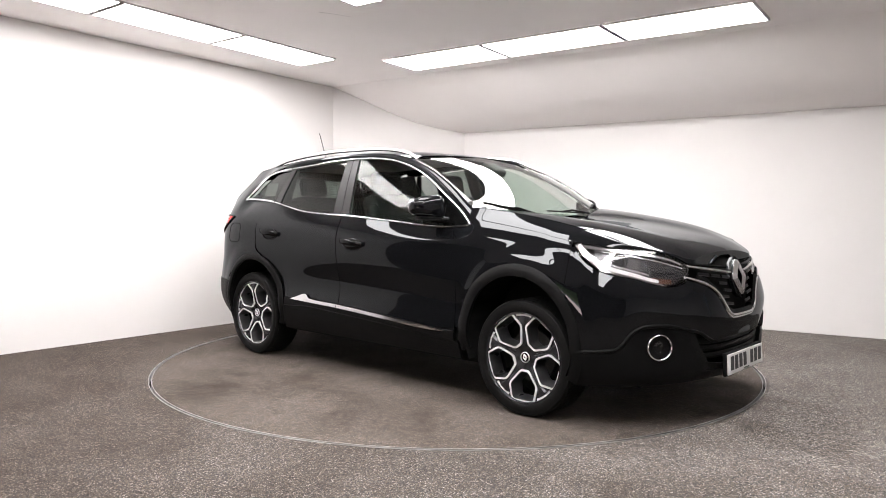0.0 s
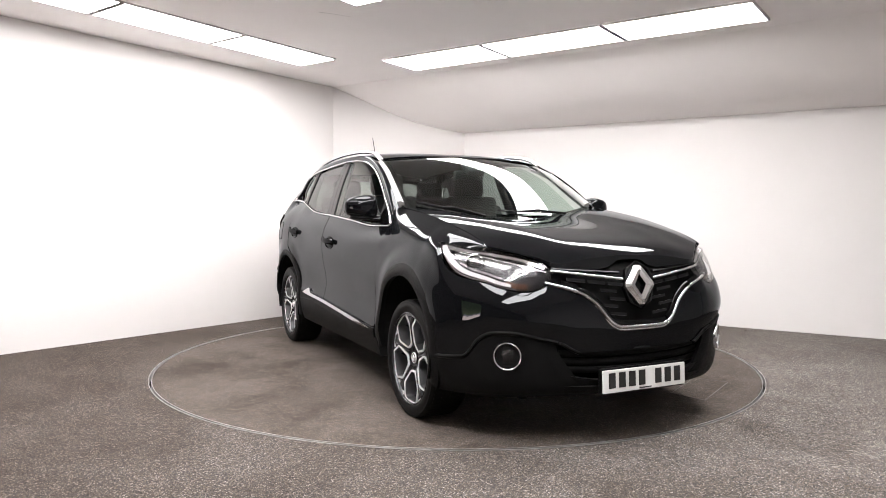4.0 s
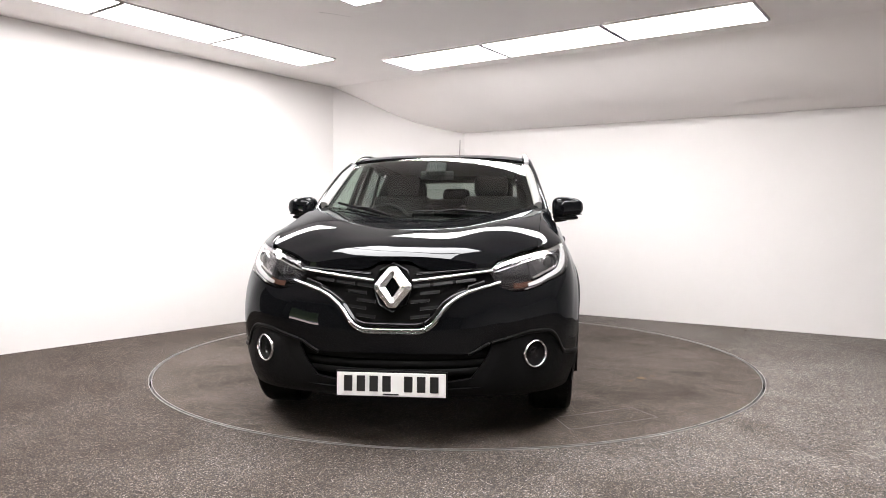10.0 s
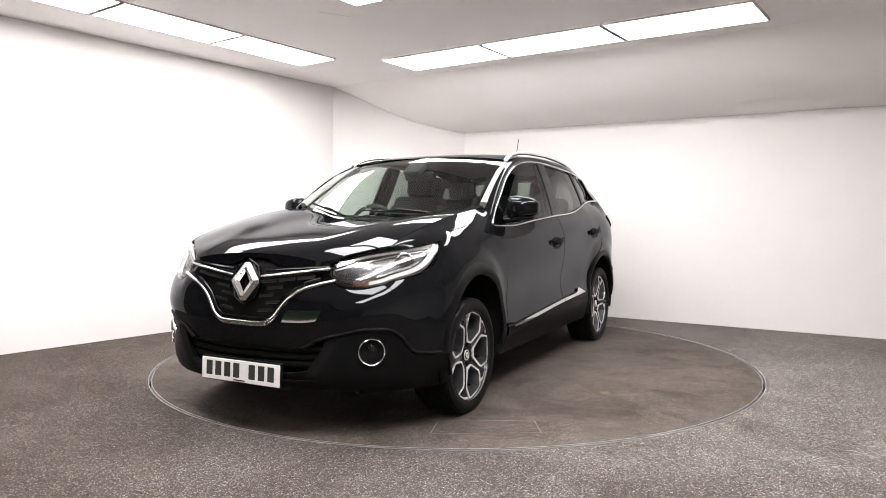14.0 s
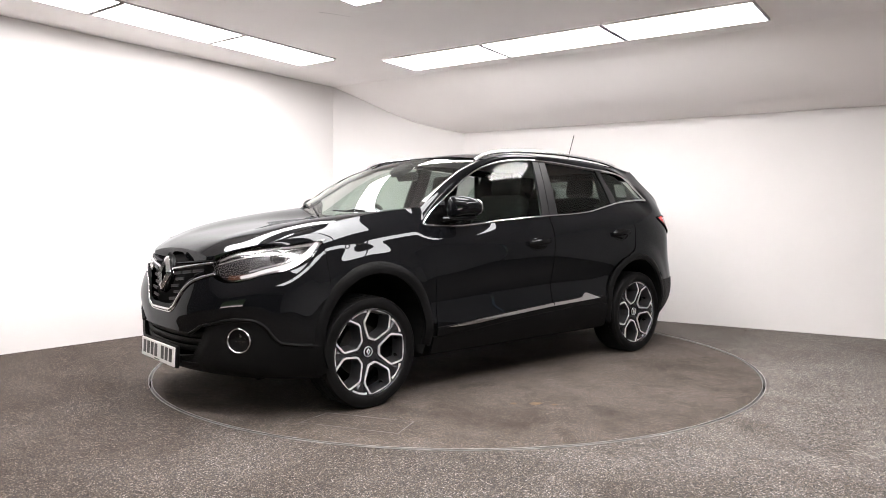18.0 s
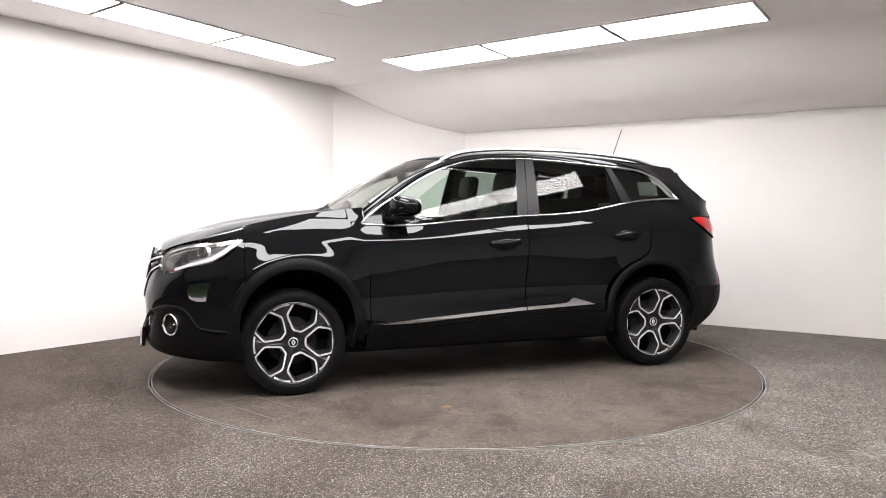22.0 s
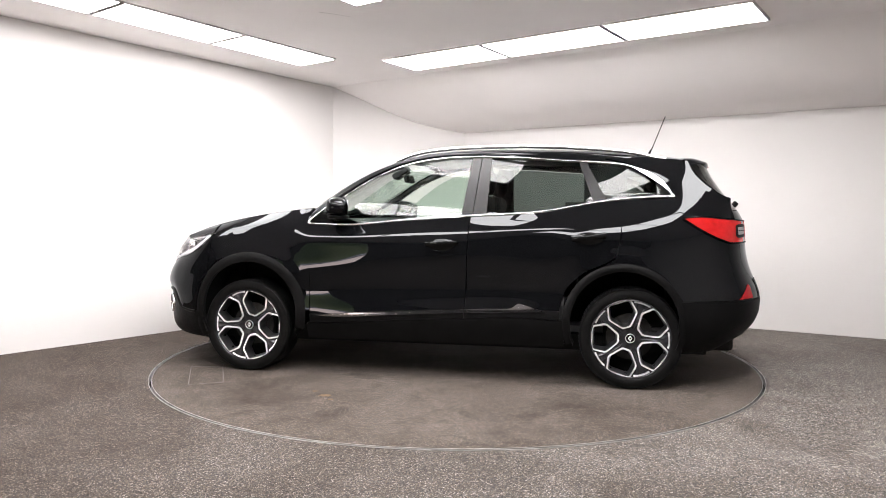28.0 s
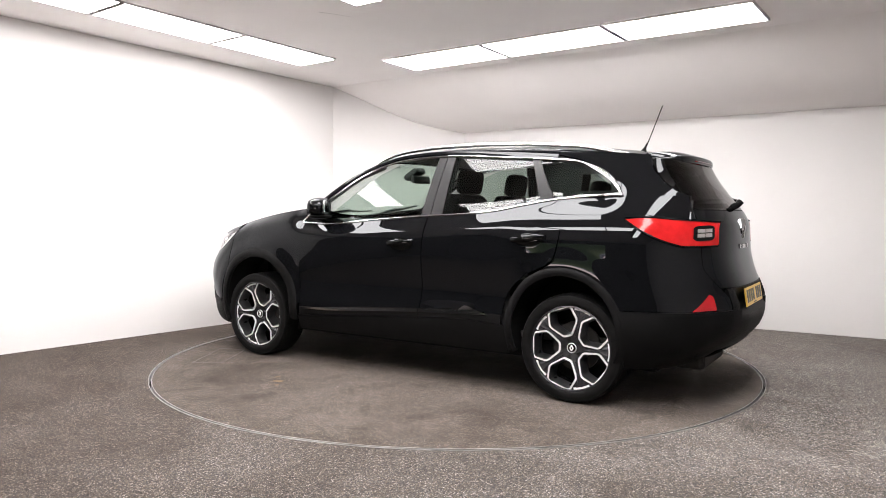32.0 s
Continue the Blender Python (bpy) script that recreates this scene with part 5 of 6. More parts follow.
    for u, v, r in ((0.60, 0.50, 0.037),):
        c = hl(-0.036)(u, v)
        side = hl(-0.036)(u + 0.03, v) - hl(-0.036)(u - 0.03, v)
        ang = math.degrees(math.atan2(side.y, side.x)) - 90
        aim = Matrix.Translation((c.x, s * c.y, c.z)) @ pose(0, 0, 0, 0, 90, s * ang * 0.7)
        pr = part("projector", lathe([(r * 1.30, -0.01), (r * 1.28, 0.014), (r * 1.14, 0.020), (r * 1.02, 0.012), (r, -0.004)], 36), BRIGHT, head, "chrome projector bezel", smooth=50)
        pr.matrix_basis = aim
        le = part("projector_lens", ball(r, r, 0.020, pose(0, 0, 0.004), seg=24), SMOKE, head, "glass projector lens", smooth=70)
        le.matrix_basis = aim
    ind = lambda u, v: front_pt(Q(lerp(0.18, 0.34, u)), lerp(HL_LO(Q(lerp(0.18, 0.34, u))) + 0.012, HL_LO(Q(lerp(0.18, 0.34, u))) + 0.036, v), -0.018)
    part("indicator", skin(ind, 10, 3, 0.005, mirror=s), ORANGE, head, "amber indicator lens", smooth=60)

# ---- number plates: white in front, yellow behind, with plain bars in place of characters ----
def plate(name, mat_base, x, z, tilt, w, h, facing, label):
    p = part(name, box(0.008, w, h, None, None, 0.003), mat_base, car, label)
    p.matrix_basis = pose(x, 0, z, 0, tilt, 0)
    ww = 0.047
    xs = [-0.205 + 0.0615 * k for k in range(4)] + [0.083 + 0.0615 * k for k in range(3)]
    for yy in xs:
        part("bar", box(0.003, ww * 0.86, 0.074, pose(facing * 0.0045, -facing * -yy, 0.004)), INK, p, "plain black bar")
    part("bar", box(0.003, 0.075, 0.006, pose(facing * 0.0045, 0, -h / 2 + 0.010)), INK, p, "plain black bar")
    return p


plate("number_plate", PLATEW, 2.222, 0.318, -3, 0.52, 0.111, 1, "white number plate with black bars")
part("plate_holder", box(0.02, 0.535, 0.125, pose(2.206, 0, 0.318, 0, -3, 0), None, 0.004), PLASTIC, bumper, "black plate holder")

# ---- tail ----
TG_Y = pchip([(0.575, 0.47), (0.64, 0.50), (0.70, 0.548), (0.76, 0.60), (0.826, 0.638), (0.93, 0.634), (1.06, 0.632), (1.12, 0.615), (1.25, 0.575), (1.39, 0.560), (1.45, 0.550)])


def gate(zlo, zhi, off=0.0, shrink=0.0):
    def f(w, v):
        z = lerp(zlo, zhi, v)
        q = w * rq(z, y=TG_Y(z) - shrink)
        return rear_pt(q, z, off)
    return sym(f)


tailgate = part("tailgate", skin(gate(0.700, 1.145), 44, 24), PAINT, car, smooth=50)
part("tailgate_glass", skin(gate(1.150, 1.455, 0.0, 0.012), 32, 12, 0), REARGLASS, tailgate, "dark rear window", smooth=70)
part("tailgate_glass_border", skin(gate(1.140, 1.158, -0.003), 32, 2, 0), GLOSSB, tailgate, smooth=60)
for s in (1, -1):
    # glossy side blades of the rear window
    def fin(u, v):
        z = lerp(1.226, 1.450, v)
        a, b = sidept(PIL_B(z) + 0.003, z, -0.001), rear_pt(rq(z, y=TG_Y(z) - 0.012), z, 0.002)
        return a.lerp(b, u) + Vector((-0.002, 0.003, 0)) * math.sin(math.pi * u)
    part("window_blade", skin(fin, 8, 14, 0.01, mirror=s), GLOSSB, tailgate, "gloss black blade beside the rear window", smooth=60)

    # body corner under and beside the lamp
    def corner(u, v):
        z = lerp(0.578, 0.945, v)
        q0, q1 = rq(z, y=TG_Y(z) + 0.004), rq(z, x=-1.95)
        return rear_pt(lerp(q0, q1, u), z)
    part("rear_corner", skin(corner, 16, 16, mirror=s), PAINT, car, smooth=50)

    def corner_up(u, v):
        z = lerp(1.096, 1.228, v)
        a, b = rear_pt(rq(z, y=TG_Y(z) + 0.004), z), sidept(-1.949, z)
        return a.lerp(b, u) + Vector((-0.010, 0.012, 0)) * math.sin(math.pi * u)
    part("rear_corner", skin(corner_up, 12, 6, mirror=s), PAINT, car, smooth=50)

    # tail lamp: long wedge that wraps the corner
    TL_HI = pchip([(-2.12, 1.070), (-2.05, 1.080), (-1.90, 1.094), (-1.74, 1.106), (-1.63, 1.098)])
    TL_LO = pchip([(-2.12, 0.955), (-2.05, 0.940), (-1.95, 0.940), (-1.87, 0.962), (-1.74, 1.024), (-1.63, 1.094)])

    def lamp(q0z, off, a, b, lo_in=0.0):
        def f(u, v):
            x = lerp(-1.632, -2.065, u)
            z = lerp(TL_LO(x) + lo_in, TL_HI(x) - lo_in, v)
            z = lerp(TL_LO(x), TL_HI(x), lerp(a, b, v)) if lo_in else z
            return sidept(x, z, 0) + (Vector((-0.6, 0.8, 0)) * off)
        return f
    tl = part("tail_lamp", skin(lamp(0, 0.006, 0, 1), 36, 8, 0.02, mirror=s), REDL, car, "long wedge-shaped red tail lamp", smooth=60)

    def lamp_in(u, v):
        q = lerp(rq(1.0, x=-2.065), rq(1.0, y=0.50), u)
        z = lerp(lerp(0.948, 0.975, u), lerp(1.078, 1.060, u), v)
        p = rear_pt(q, z, 0.006)
        return p
    part("lamp_inner", skin(lamp_in, 14, 8, 0.02, mirror=s), REDL, tl, "red lens on the tailgate", smooth=60)

    def lens(u0, u1, z0, z1, off):
        qa, qb = rq(1.02, x=-1.972), rq(1.02, y=0.528)

        def f(u, v):
            k = lerp(u0, u1, u)
            e = 1 - 0.35 * abs(2 * k - 1) ** 6
            mid = lerp(1.017, 1.0205, k)
            return rear_pt(lerp(qa, qb, k), mid + lerp(z0, z1, v) * e, off)
        return f
    part("lens_surround", skin(lens(0.0, 1.0, -0.046, 0.040, 0.0085), 16, 6, 0.004, mirror=s), GLOSSB, tl, "dark lens surround", smooth=60)
    for u0, u1 in ((0.16, 0.50), (0.54, 0.84)):
        part("reversing_lens", skin(lens(u0, u1, -0.026, 0.022, 0.0125), 10, 6, 0.005, mirror=s), CLEARCELL, tl, "clear ribbed reversing lens", smooth=60)
    part("lens_rib", skin(lens(0.12, 0.88, -0.003, 0.001, 0.0150), 10, 1, 0.003, mirror=s), GLOSSB, tl, smooth=60)
    rim_line = [lamp(0, 0.006, 0, 1)(u, 1.0) for u in [1 - k / 30 for k in range(31)]] + [lamp(0, 0.006, 0, 1)(u, 0.0) for u in [k / 30 for k in range(31)]]
    part("lamp_seal", tube(rim_line, 0.005, 6, flat=(0.0055, 0.006), mirror=s), GLOSSB, tl, "gloss black seal round the lens", smooth=60)

    def refl(u, v):
        # triangular reflector above the bumper edge
        q = lerp(rq(0.60, y=0.752), rq(0.60, y=0.632), u)
        hi = lerp(0.584, 0.674, u / 0.86) if u < 0.86 else lerp(0.674, 0.660, (u - 0.86) / 0.14)
        return rear_pt(q, lerp(0.581 + 0.004 * u, hi, v), 0.004)
    part("bumper_reflector", skin(refl, 16, 4, 0.006, mirror=s), REFLECT, car, "red triangular reflector", smooth=60)

    def rlow(u, v):
        z = lerp(0.235, 0.574, v)
        q = lerp(rq(z, y=0.40), rq(max(z, 0.30), x=-1.615), u)
        return rear_pt(q, z, 0.006)
    part("rear_bumper", skin(rlow, 40, 16, 0.02, mirror=s), PLASTIC, car, "textured black plastic rear bumper", smooth=40)

    # fuel flap outline on the driver's side wing
    if s < 0:
        fl = [sidept(-1.56 + 0.085 * math.copysign(abs(math.cos(a)) ** 0.45, math.cos(a)), 0.965 + 0.075 * math.copysign(abs(math.sin(a)) ** 0.45, math.sin(a)), -0.001) for a in [2 * math.pi * k / 32 for k in range(32)]]
        part("fuel_flap_gap", tube(fl, 0.0035, 6, closed=True, mirror=s), GAP, quarter, "thin gap round the fuel flap")

part("rear_bumper_middle", skin(sym(lambda w, v: rear_pt(w * rq(0.45, y=0.50), lerp(0.245, 0.694, v), 0.004 - 0.055 * math.exp(-((lerp(0.245, 0.694, v) - 0.61) / 0.06) ** 4) * (1 - min(1, w / 0.8) ** 8))), 30, 14, 0.02), PLASTIC, car, "textured black plastic rear bumper", smooth=40)
plate("rear_number_plate", PLATEY, -2.182, 0.624, 9, 0.52, 0.111, -1, "yellow number plate with black bars")
part("rear_skid", skin(sym(lambda w, v: rear_pt(w * rq(0.33, y=0.5), lerp(0.25, 0.33, v), 0.012)), 24, 4, 0.015), GLOSSB, car, "black rear diffuser", smooth=40)


# roof spoiler
def spoiler(u, v):
    w = 2 * u - 1
    a = Vector((-1.655, ROOF_EDGE_Y(-1.66) * w, 0))
    a.z = ROOF_Z(-1.66) + (ROOF_EDGE_Z(-1.66) - ROOF_Z(-1.66)) * abs(w) ** 3.2
    tip = Vector((-1.853 + 0.13 * abs(w) ** 5 + 0.03 * w * w, 0.535 * w, 1.486 - 0.030 * w ** 4))
    if v < 0.55:
        t = v / 0.55
        return a.lerp(tip, t) + Vector((0, 0, 0.014 * math.sin(math.pi * t)))
    if v < 0.8:
        t = math.pi * (v - 0.55) / 0.25
        return tip + Vector((-0.018 * math.sin(t), 0, -0.026 * (1 - math.cos(t))))
    t = (v - 0.8) / 0.2
    return (tip - Vector((0, 0, 0.052))).lerp(Vector((-1.745 + 0.08 * w ** 4, 0.525 * w, 1.425 - 0.030 * w ** 4)), t)


sp = part("roof_spoiler", skin(spoiler, 36, 40, 0.0), PAINT, tailgate, "black roof spoiler with a rounded lip", smooth=50)
part("brake_lamp", tube([spoiler(u, 0.70) + Vector((-0.001, 0, 0)) for u in [lerp(0.30, 0.70, k / 16) for k in range(17)]], 0.006, 6, flat=(0.007, 0.004)), REFLECT, sp, "thin red brake lamp")
for s in (1, -1):
    rim_line = [spoiler(0.5 + s * 0.5, v) + Vector((0, s * 0.002, 0)) for v in [lerp(0.15, 0.98, k / 20) for k in range(21)]]
    part("spoiler_end", tube(rim_line, 0.005, 6), GLOSSB, sp, "gloss black end of the spoiler", smooth=60)
rw = part("rear_wiper", tube([(-2.075, 0.01, 1.185), (-2.055, -0.10, 1.205), (-2.02, -0.34, 1.215)], 0.010, 8), PLASTIC, tailgate, "black rear wiper", smooth=50)
part("wiper_pivot", tube([(-2.045, 0.015, 1.165), (-2.078, 0.01, 1.182), (-2.098, 0.0, 1.206)], 0.018, 10, flat=(0.020, 0.016)), PLASTIC, rw, smooth=60)
tb = part("tailgate_badge", diamond(0.050, 0.066, 0.020, 0.034, 0.008, 0.0), CHROME, tailgate, "bright metal diamond badge")
tb.matrix_basis = pose(TAIL(1.03) - 0.005, 0, 1.030, 0, 5, 180)
for k in range(6):
    part("badge_bar", box(0.006, 0.020, 0.026, pose(TAIL(0.925) - 0.002, 0.105 - 0.042 * k, 0.925)), SATIN, tailgate, "small bright metal bar")

# aerial
aer = part("aerial", tube([(-1.478, 0, 1.548), (-1.592, -0.003, 1.842)], 0.0032, 8), PLASTIC, car, "thin black whip aerial")
part("aerial_base", lathe([(0.024, 0.0), (0.018, 0.016), (0.008, 0.035), (0.004, 0.07), (0.0005, 0.072)], 20), PLASTIC, aer, smooth=50).matrix_basis = pose(-1.468, 0, 1.535, 0, -20, 0)

# ---- underbody and dark inner structure ----
und = part("underbody", box(3.5, 1.50, 0.10, pose(-0.05, 0, 0.27)), UNDER, car, "dark underbody")
part("nose_block", box(0.50, 1.25, 0.50, pose(1.72, 0, 0.55)), UNDER, und)
part("tail_block", box(0.45, 1.30, 0.45, pose(-1.78, 0, 0.55)), UNDER, und)
part("engine_bay", box(1.05, 1.15, 0.55, pose(1.35, 0, 0.70)), UNDER, und)
for s in (1, -1):
    def inner_side(u, v):
        x = lerp(0.86, -0.90, u)
        return sidept(x, lerp(0.30, BELT_Z(x) - 0.02, v), -0.05)
    part("door_inner", skin(inner_side, 24, 8, 0, mirror=s), DASH, und, smooth=50)

    def rear_inner(u, v):
        x = lerp(-0.90, -1.95, u)
        return sidept(x, lerp(0.84, 1.20, v), -0.05)
    part("rear_inner", skin(rear_inner, 16, 6, 0, mirror=s), DASH, und, smooth=50)
    for cx, arch in ((FX, ARCH_F), (RX, ARCH_R)):
        b = bmesh.new()
        n = 28
        A = []
        for yv in (0.91, 0.55):
            A.append([b.verts.new((arch[0] + (arch[2] + 0.012) * math.cos(radians(lerp(-25, 205, k / n))), s * yv, arch[1] + (arch[2] + 0.012) * math.sin(radians(lerp(-25, 205, k / n))))) for k in range(n + 1)])
        for k in range(n):
            b.faces.new((A[0][k], A[0][k + 1], A[1][k + 1], A[1][k]))
        b.faces.new(A[1])
        part("wheel_well", b, UNDER, und)
part("exhaust_box", box(0.18, 0.55, 0.13, pose(-1.92, 0.25, 0.27), None, 0.03), BRAKE, und, "steel silencer")
part("tow_flap", box(0.05, 0.03, 0.06, pose(1.80, 0.45, 0.195), None, 0.005), PLASTIC, und, "small hanging plastic flap")
part("tow_flap", box(0.05, 0.03, 0.06, pose(1.80, -0.45, 0.195), None, 0.005), PLASTIC, und, "small hanging plastic flap")

# ---- wheels ----
HEX = [(0.074, 0.026), (0.152, 0.093), (0.2425, 0.074), (0.2425, -0.074), (0.152, -0.093), (0.074, -0.026)]


def rounded(poly, k=0.18, n=3):
    out = []
    m = len(poly)
    for i in range(m):
        p0, p, p1 = Vector(poly[i - 1]), Vector(poly[i]), Vector(poly[(i + 1) % m])
        a, c = p.lerp(p0, k), p.lerp(p1, k)
        for j in range(n + 1):
            t = j / n
            out.append(a.lerp(p, t).lerp(p.lerp(c, t), t))
    return out


def grow(poly, d):
    c = sum((Vector(p) for p in poly), Vector((0, 0))) / len(poly)
    return [p + (p - c).normalized() * d for p in poly]


def dish(r):
    return 0.004 - 0.030 * max(0.0, 1 - r / 0.22) ** 1.5


def ring_of(outer, inner, y0, y1, rot, b):
    R = Matrix.Rotation(rot, 2)
    loops = []
    for poly, depth in ((outer, y1 - 0.008), (outer, y1), (inner, y1), (inner, y1 - 0.004)):
        vs = []
        for p in poly:
            q = R @ p
            vs.append(b.verts.new((q.x, depth + dish(p.length), q.y)))
        loops.append(vs)
    n = len(outer)
    for a, c in zip(loops, loops[1:]):
        for k in range(n):
            b.faces.new((a[k], a[(k + 1) % n], c[(k + 1) % n], c[k]))


def rim_face():
    """Five wedges of the wheel's face, each spread from its hexagonal opening out to the wedge's border."""
    b = bmesh.new()
    hexr = rounded(HEX)
    mid = sum(hexr, Vector((0, 0))) / len(hexr)
    side = radians(36)
    corners = [Vector((0, 0)), Vector((0.245 * math.cos(side), 0.245 * math.sin(side))), Vector((0.245 * math.cos(side), -0.245 * math.sin(side)))]
    turns = sorted([2 * math.pi * k / 90 for k in range(90)] + [math.atan2((c - mid).y, (c - mid).x) % (2 * math.pi) for c in corners])

    def border(d):
        hits = []
        for e in (1, -1):
            n = Vector((-math.sin(side), e * math.cos(side)))
            if n.dot(d) > 1e-9:
                hits.append(-n.dot(mid) / n.dot(d))
        m = mid.dot(d)
        hits.append(-m + math.sqrt(m * m - mid.dot(mid) + 0.245 ** 2))
        return mid + d * min(hits)

    def opening(d):
        for p, q in zip(hexr, hexr[1:] + hexr[:1]):
            e = q - p
            k = d.x * e.y - d.y * e.x
            if abs(k) > 1e-12:
                w = p - mid
                t, u = (w.x * e.y - w.y * e.x) / k, (w.x * d.y - w.y * d.x) / k
                if t > 0 and -1e-6 <= u <= 1 + 1e-6:
                    return mid + d * t
        return mid + d * 0.05

    for h in range(5):
        R = Matrix.Rotation(2 * math.pi * h / 5, 2)
        rows = []
        for a in turns:
            d = Vector((math.cos(a), math.sin(a)))
            p, q = opening(d), border(d)
            if (q - mid).length < (p - mid).length + 0.0005:
                q = p + d * 0.0005
            line = [R @ p.lerp(q, k / 3) for k in range(4)]
            rows.append([b.verts.new((v.x, dish(v.length) - 0.004, v.y)) for v in line])
        for ra, rb_ in zip(rows, rows[1:] + rows[:1]):
            for k in range(3):
                b.faces.new((ra[k], ra[k + 1], rb_[k + 1], rb_[k]))
    bmesh.ops.remove_doubles(b, verts=b.verts[:], dist=1e-5)
    bmesh.ops.recalc_face_normals(b, faces=b.faces[:])
    return b


def build_wheel():
    w = new("wheel")
    tagged(w, "dark alloy wheel with bright hexagon outlines")
    t = 0.112
    prof = [(0.245, -0.105), (0.262, -0.112), (0.300, -0.114), (0.318, -0.104), (0.3245, -0.085), (0.325, -0.03), (0.325, 0.03), (0.3245, 0.085), (0.318, 0.104), (0.312, 0.109), (0.309, 0.1085), (0.300, 0.1125), (0.285, 0.1145), (0.268, 0.113), (0.258, 0.108), (0.250, 0.100)]
    b = lathe(prof, 72, None, "y")
    part("tyre", b, RUBBER, w, "low-profile black tyre", smooth=40)
    tr = bmesh.new()
    for k in range(72):
        for yy in (-0.07, -0.024, 0.024, 0.07):
            a = 2 * math.pi * (k + (0.5 if yy > 0 else 0)) / 72
            tr = box(0.0035, 0.034, 0.018, Matrix.Rotation(-a, 4, "Y") @ pose(0.3245, yy, 0, 18 if yy > 0 else -18, 0, 0), tr)
    part("tread", tr, RUBBER, w, "tread blocks")
    part("rim", lathe([(0.254, 0.098), (0.2545, 0.106), (0.250, 0.108), (0.2465, 0.104), (0.243, 0.085), (0.232, 0.03), (0.232, -0.09), (0.25, -0.105)], 72, None, "y"), RIMDARK, w, "dark grey rim", smooth=50)
    f = rim_face()
    f.transform(Matrix.Translation((0, 0.088, 0)))
    part("spokes", f, RIMDARK, w, "dark grey five-spoke face", smooth=30)
    hexr = rounded(HEX)
    for h in range(5):
        b = bmesh.new()
        ring_of(grow(hexr, 0.0045), grow(hexr, -0.0065), 0.080, 0.092, 2 * math.pi * h / 5, b)
        part("hexagon_edge", b, RIMCUT, w, "bright machined hexagon edge", smooth=30)
        b = bmesh.new()
        R = Matrix.Rotation(2 * math.pi * h / 5, 2)
        rows = []
        for g, d in ((-0.0065, 0.088), (-0.011, 0.066), (-0.015, 0.035), (-0.019, 0.000)):
            rows.append([b.verts.new(((R @ p).x, d + dish(p.length), (R @ p).y)) for p in grow(hexr, g)])
        for ra, rb_ in zip(rows, rows[1:]):
            for k in range(len(ra)):
                b.faces.new((ra[k], ra[(k + 1) % len(ra)], rb_[(k + 1) % len(ra)], rb_[k]))
        part("spoke_pocket", b, RIMWALL, w, "grey inner wall of the opening", smooth=40)
        # raised ridge along the spoke
        b = bmesh.new()
        a0 = 2 * math.pi * (h + 0.5) / 5
        rows = []
        for k in range(13):
            r = lerp(0.066, 0.232, k / 12)
            hw = pchip([(0.066, 0.011), (0.12, 0.0095), (0.17, 0.014), (0.232, 0.036)])(r)
            rows.append([b.verts.new((r * math.cos(a0) - c * hw * math.sin(a0), 0.084 + dish(r) + e, r * math.sin(a0) + c * hw * math.cos(a0))) for c, e in ((-1, 0.0), (-0.55, 0.0095), (0.0, 0.007), (0.55, 0.0095), (1, 0.0))])
        for ra, rb_ in zip(rows, rows[1:]):
            for k in range(4):
                b.faces.new((ra[k], ra[k + 1], rb_[k + 1], rb_[k]))
        part("spoke_ridge", b, RIMDARK, w, "raised dark grey spoke", smooth=25)
        b = bmesh.new()
        n = 12
        L = [[], [], [], []]
        for k in range(n + 1):
            a = a0 + radians(lerp(-12.5, 12.5, k / n))
            for i, (r, y) in enumerate(((0.2475, 0.086), (0.2475, 0.094), (0.235 - 0.004 * abs(k - n / 2) / n, 0.0925), (0.233, 0.084))):
                L[i].append(b.verts.new((r * math.cos(a), y, r * math.sin(a))))
        for i in range(3):
            for k in range(n):
                b.faces.new((L[i][k], L[i][k + 1], L[i + 1][k + 1], L[i + 1][k]))
        part("rim_flash", b, RIMCUT, w, "bright machined rim segment", smooth=30)
        # bolt hole: a raised disc whose dark colour stands for the hole's shade
        aa = 2 * math.pi * h / 5
        face = 0.0885 + dish(0.055)
        bolt = lathe([(0.0005, face), (0.0085, face + 0.001), (0.011, face + 0.002), (0.0125, face)], 14, None, "y")
        bolt.transform(Matrix.Translation((0.055 * math.cos(aa), 0.0, 0.055 * math.sin(aa))))
        part("bolt_well_shade", bolt, GAP, w)
    part("hub_cap", lathe([(0.031, 0.060), (0.0305, 0.072), (0.028, 0.0745), (0.0005, 0.0755)], 28, None, "y"), GLOSSB, w, "black hub cap", smooth=40)
    part("cap_ring", lathe([(0.0255, 0.0745), (0.0270, 0.0785), (0.0295, 0.0775), (0.0308, 0.072)], 28, None, "y"), RIMCUT, w, "thin bright ring", smooth=40)
    cb = diamond(0.013, 0.018, 0.005, 0.008, 0.003, 0.0)
    cb.transform(pose(0, 0.0775, 0, 0, 0, 90))
    part("cap_badge", cb, RIMCUT, w, "small bright diamond")
    part("brake_disc", lathe([(0.07, 0.0), (0.150, 0.0), (0.150, -0.022), (0.07, -0.022)], 40, None, "y"), BRAKE, w, "steel brake disc", smooth=40)
    part("brake_hub", lathe([(0.0005, 0.045), (0.075, 0.045), (0.078, 0.0)], 28, None, "y"), UNDER, w)
    part("caliper", box(0.07, 0.07, 0.15, pose(0.135, -0.045, 0.02), None, 0.015), UNDER, w)
    part("wheel_back", lathe([(0.0005, -0.075), (0.233, -0.075)], 40, None, "y"), UNDER, w)
    return w


wheel = build_wheel()
wheel.parent = car
YW = 0.775
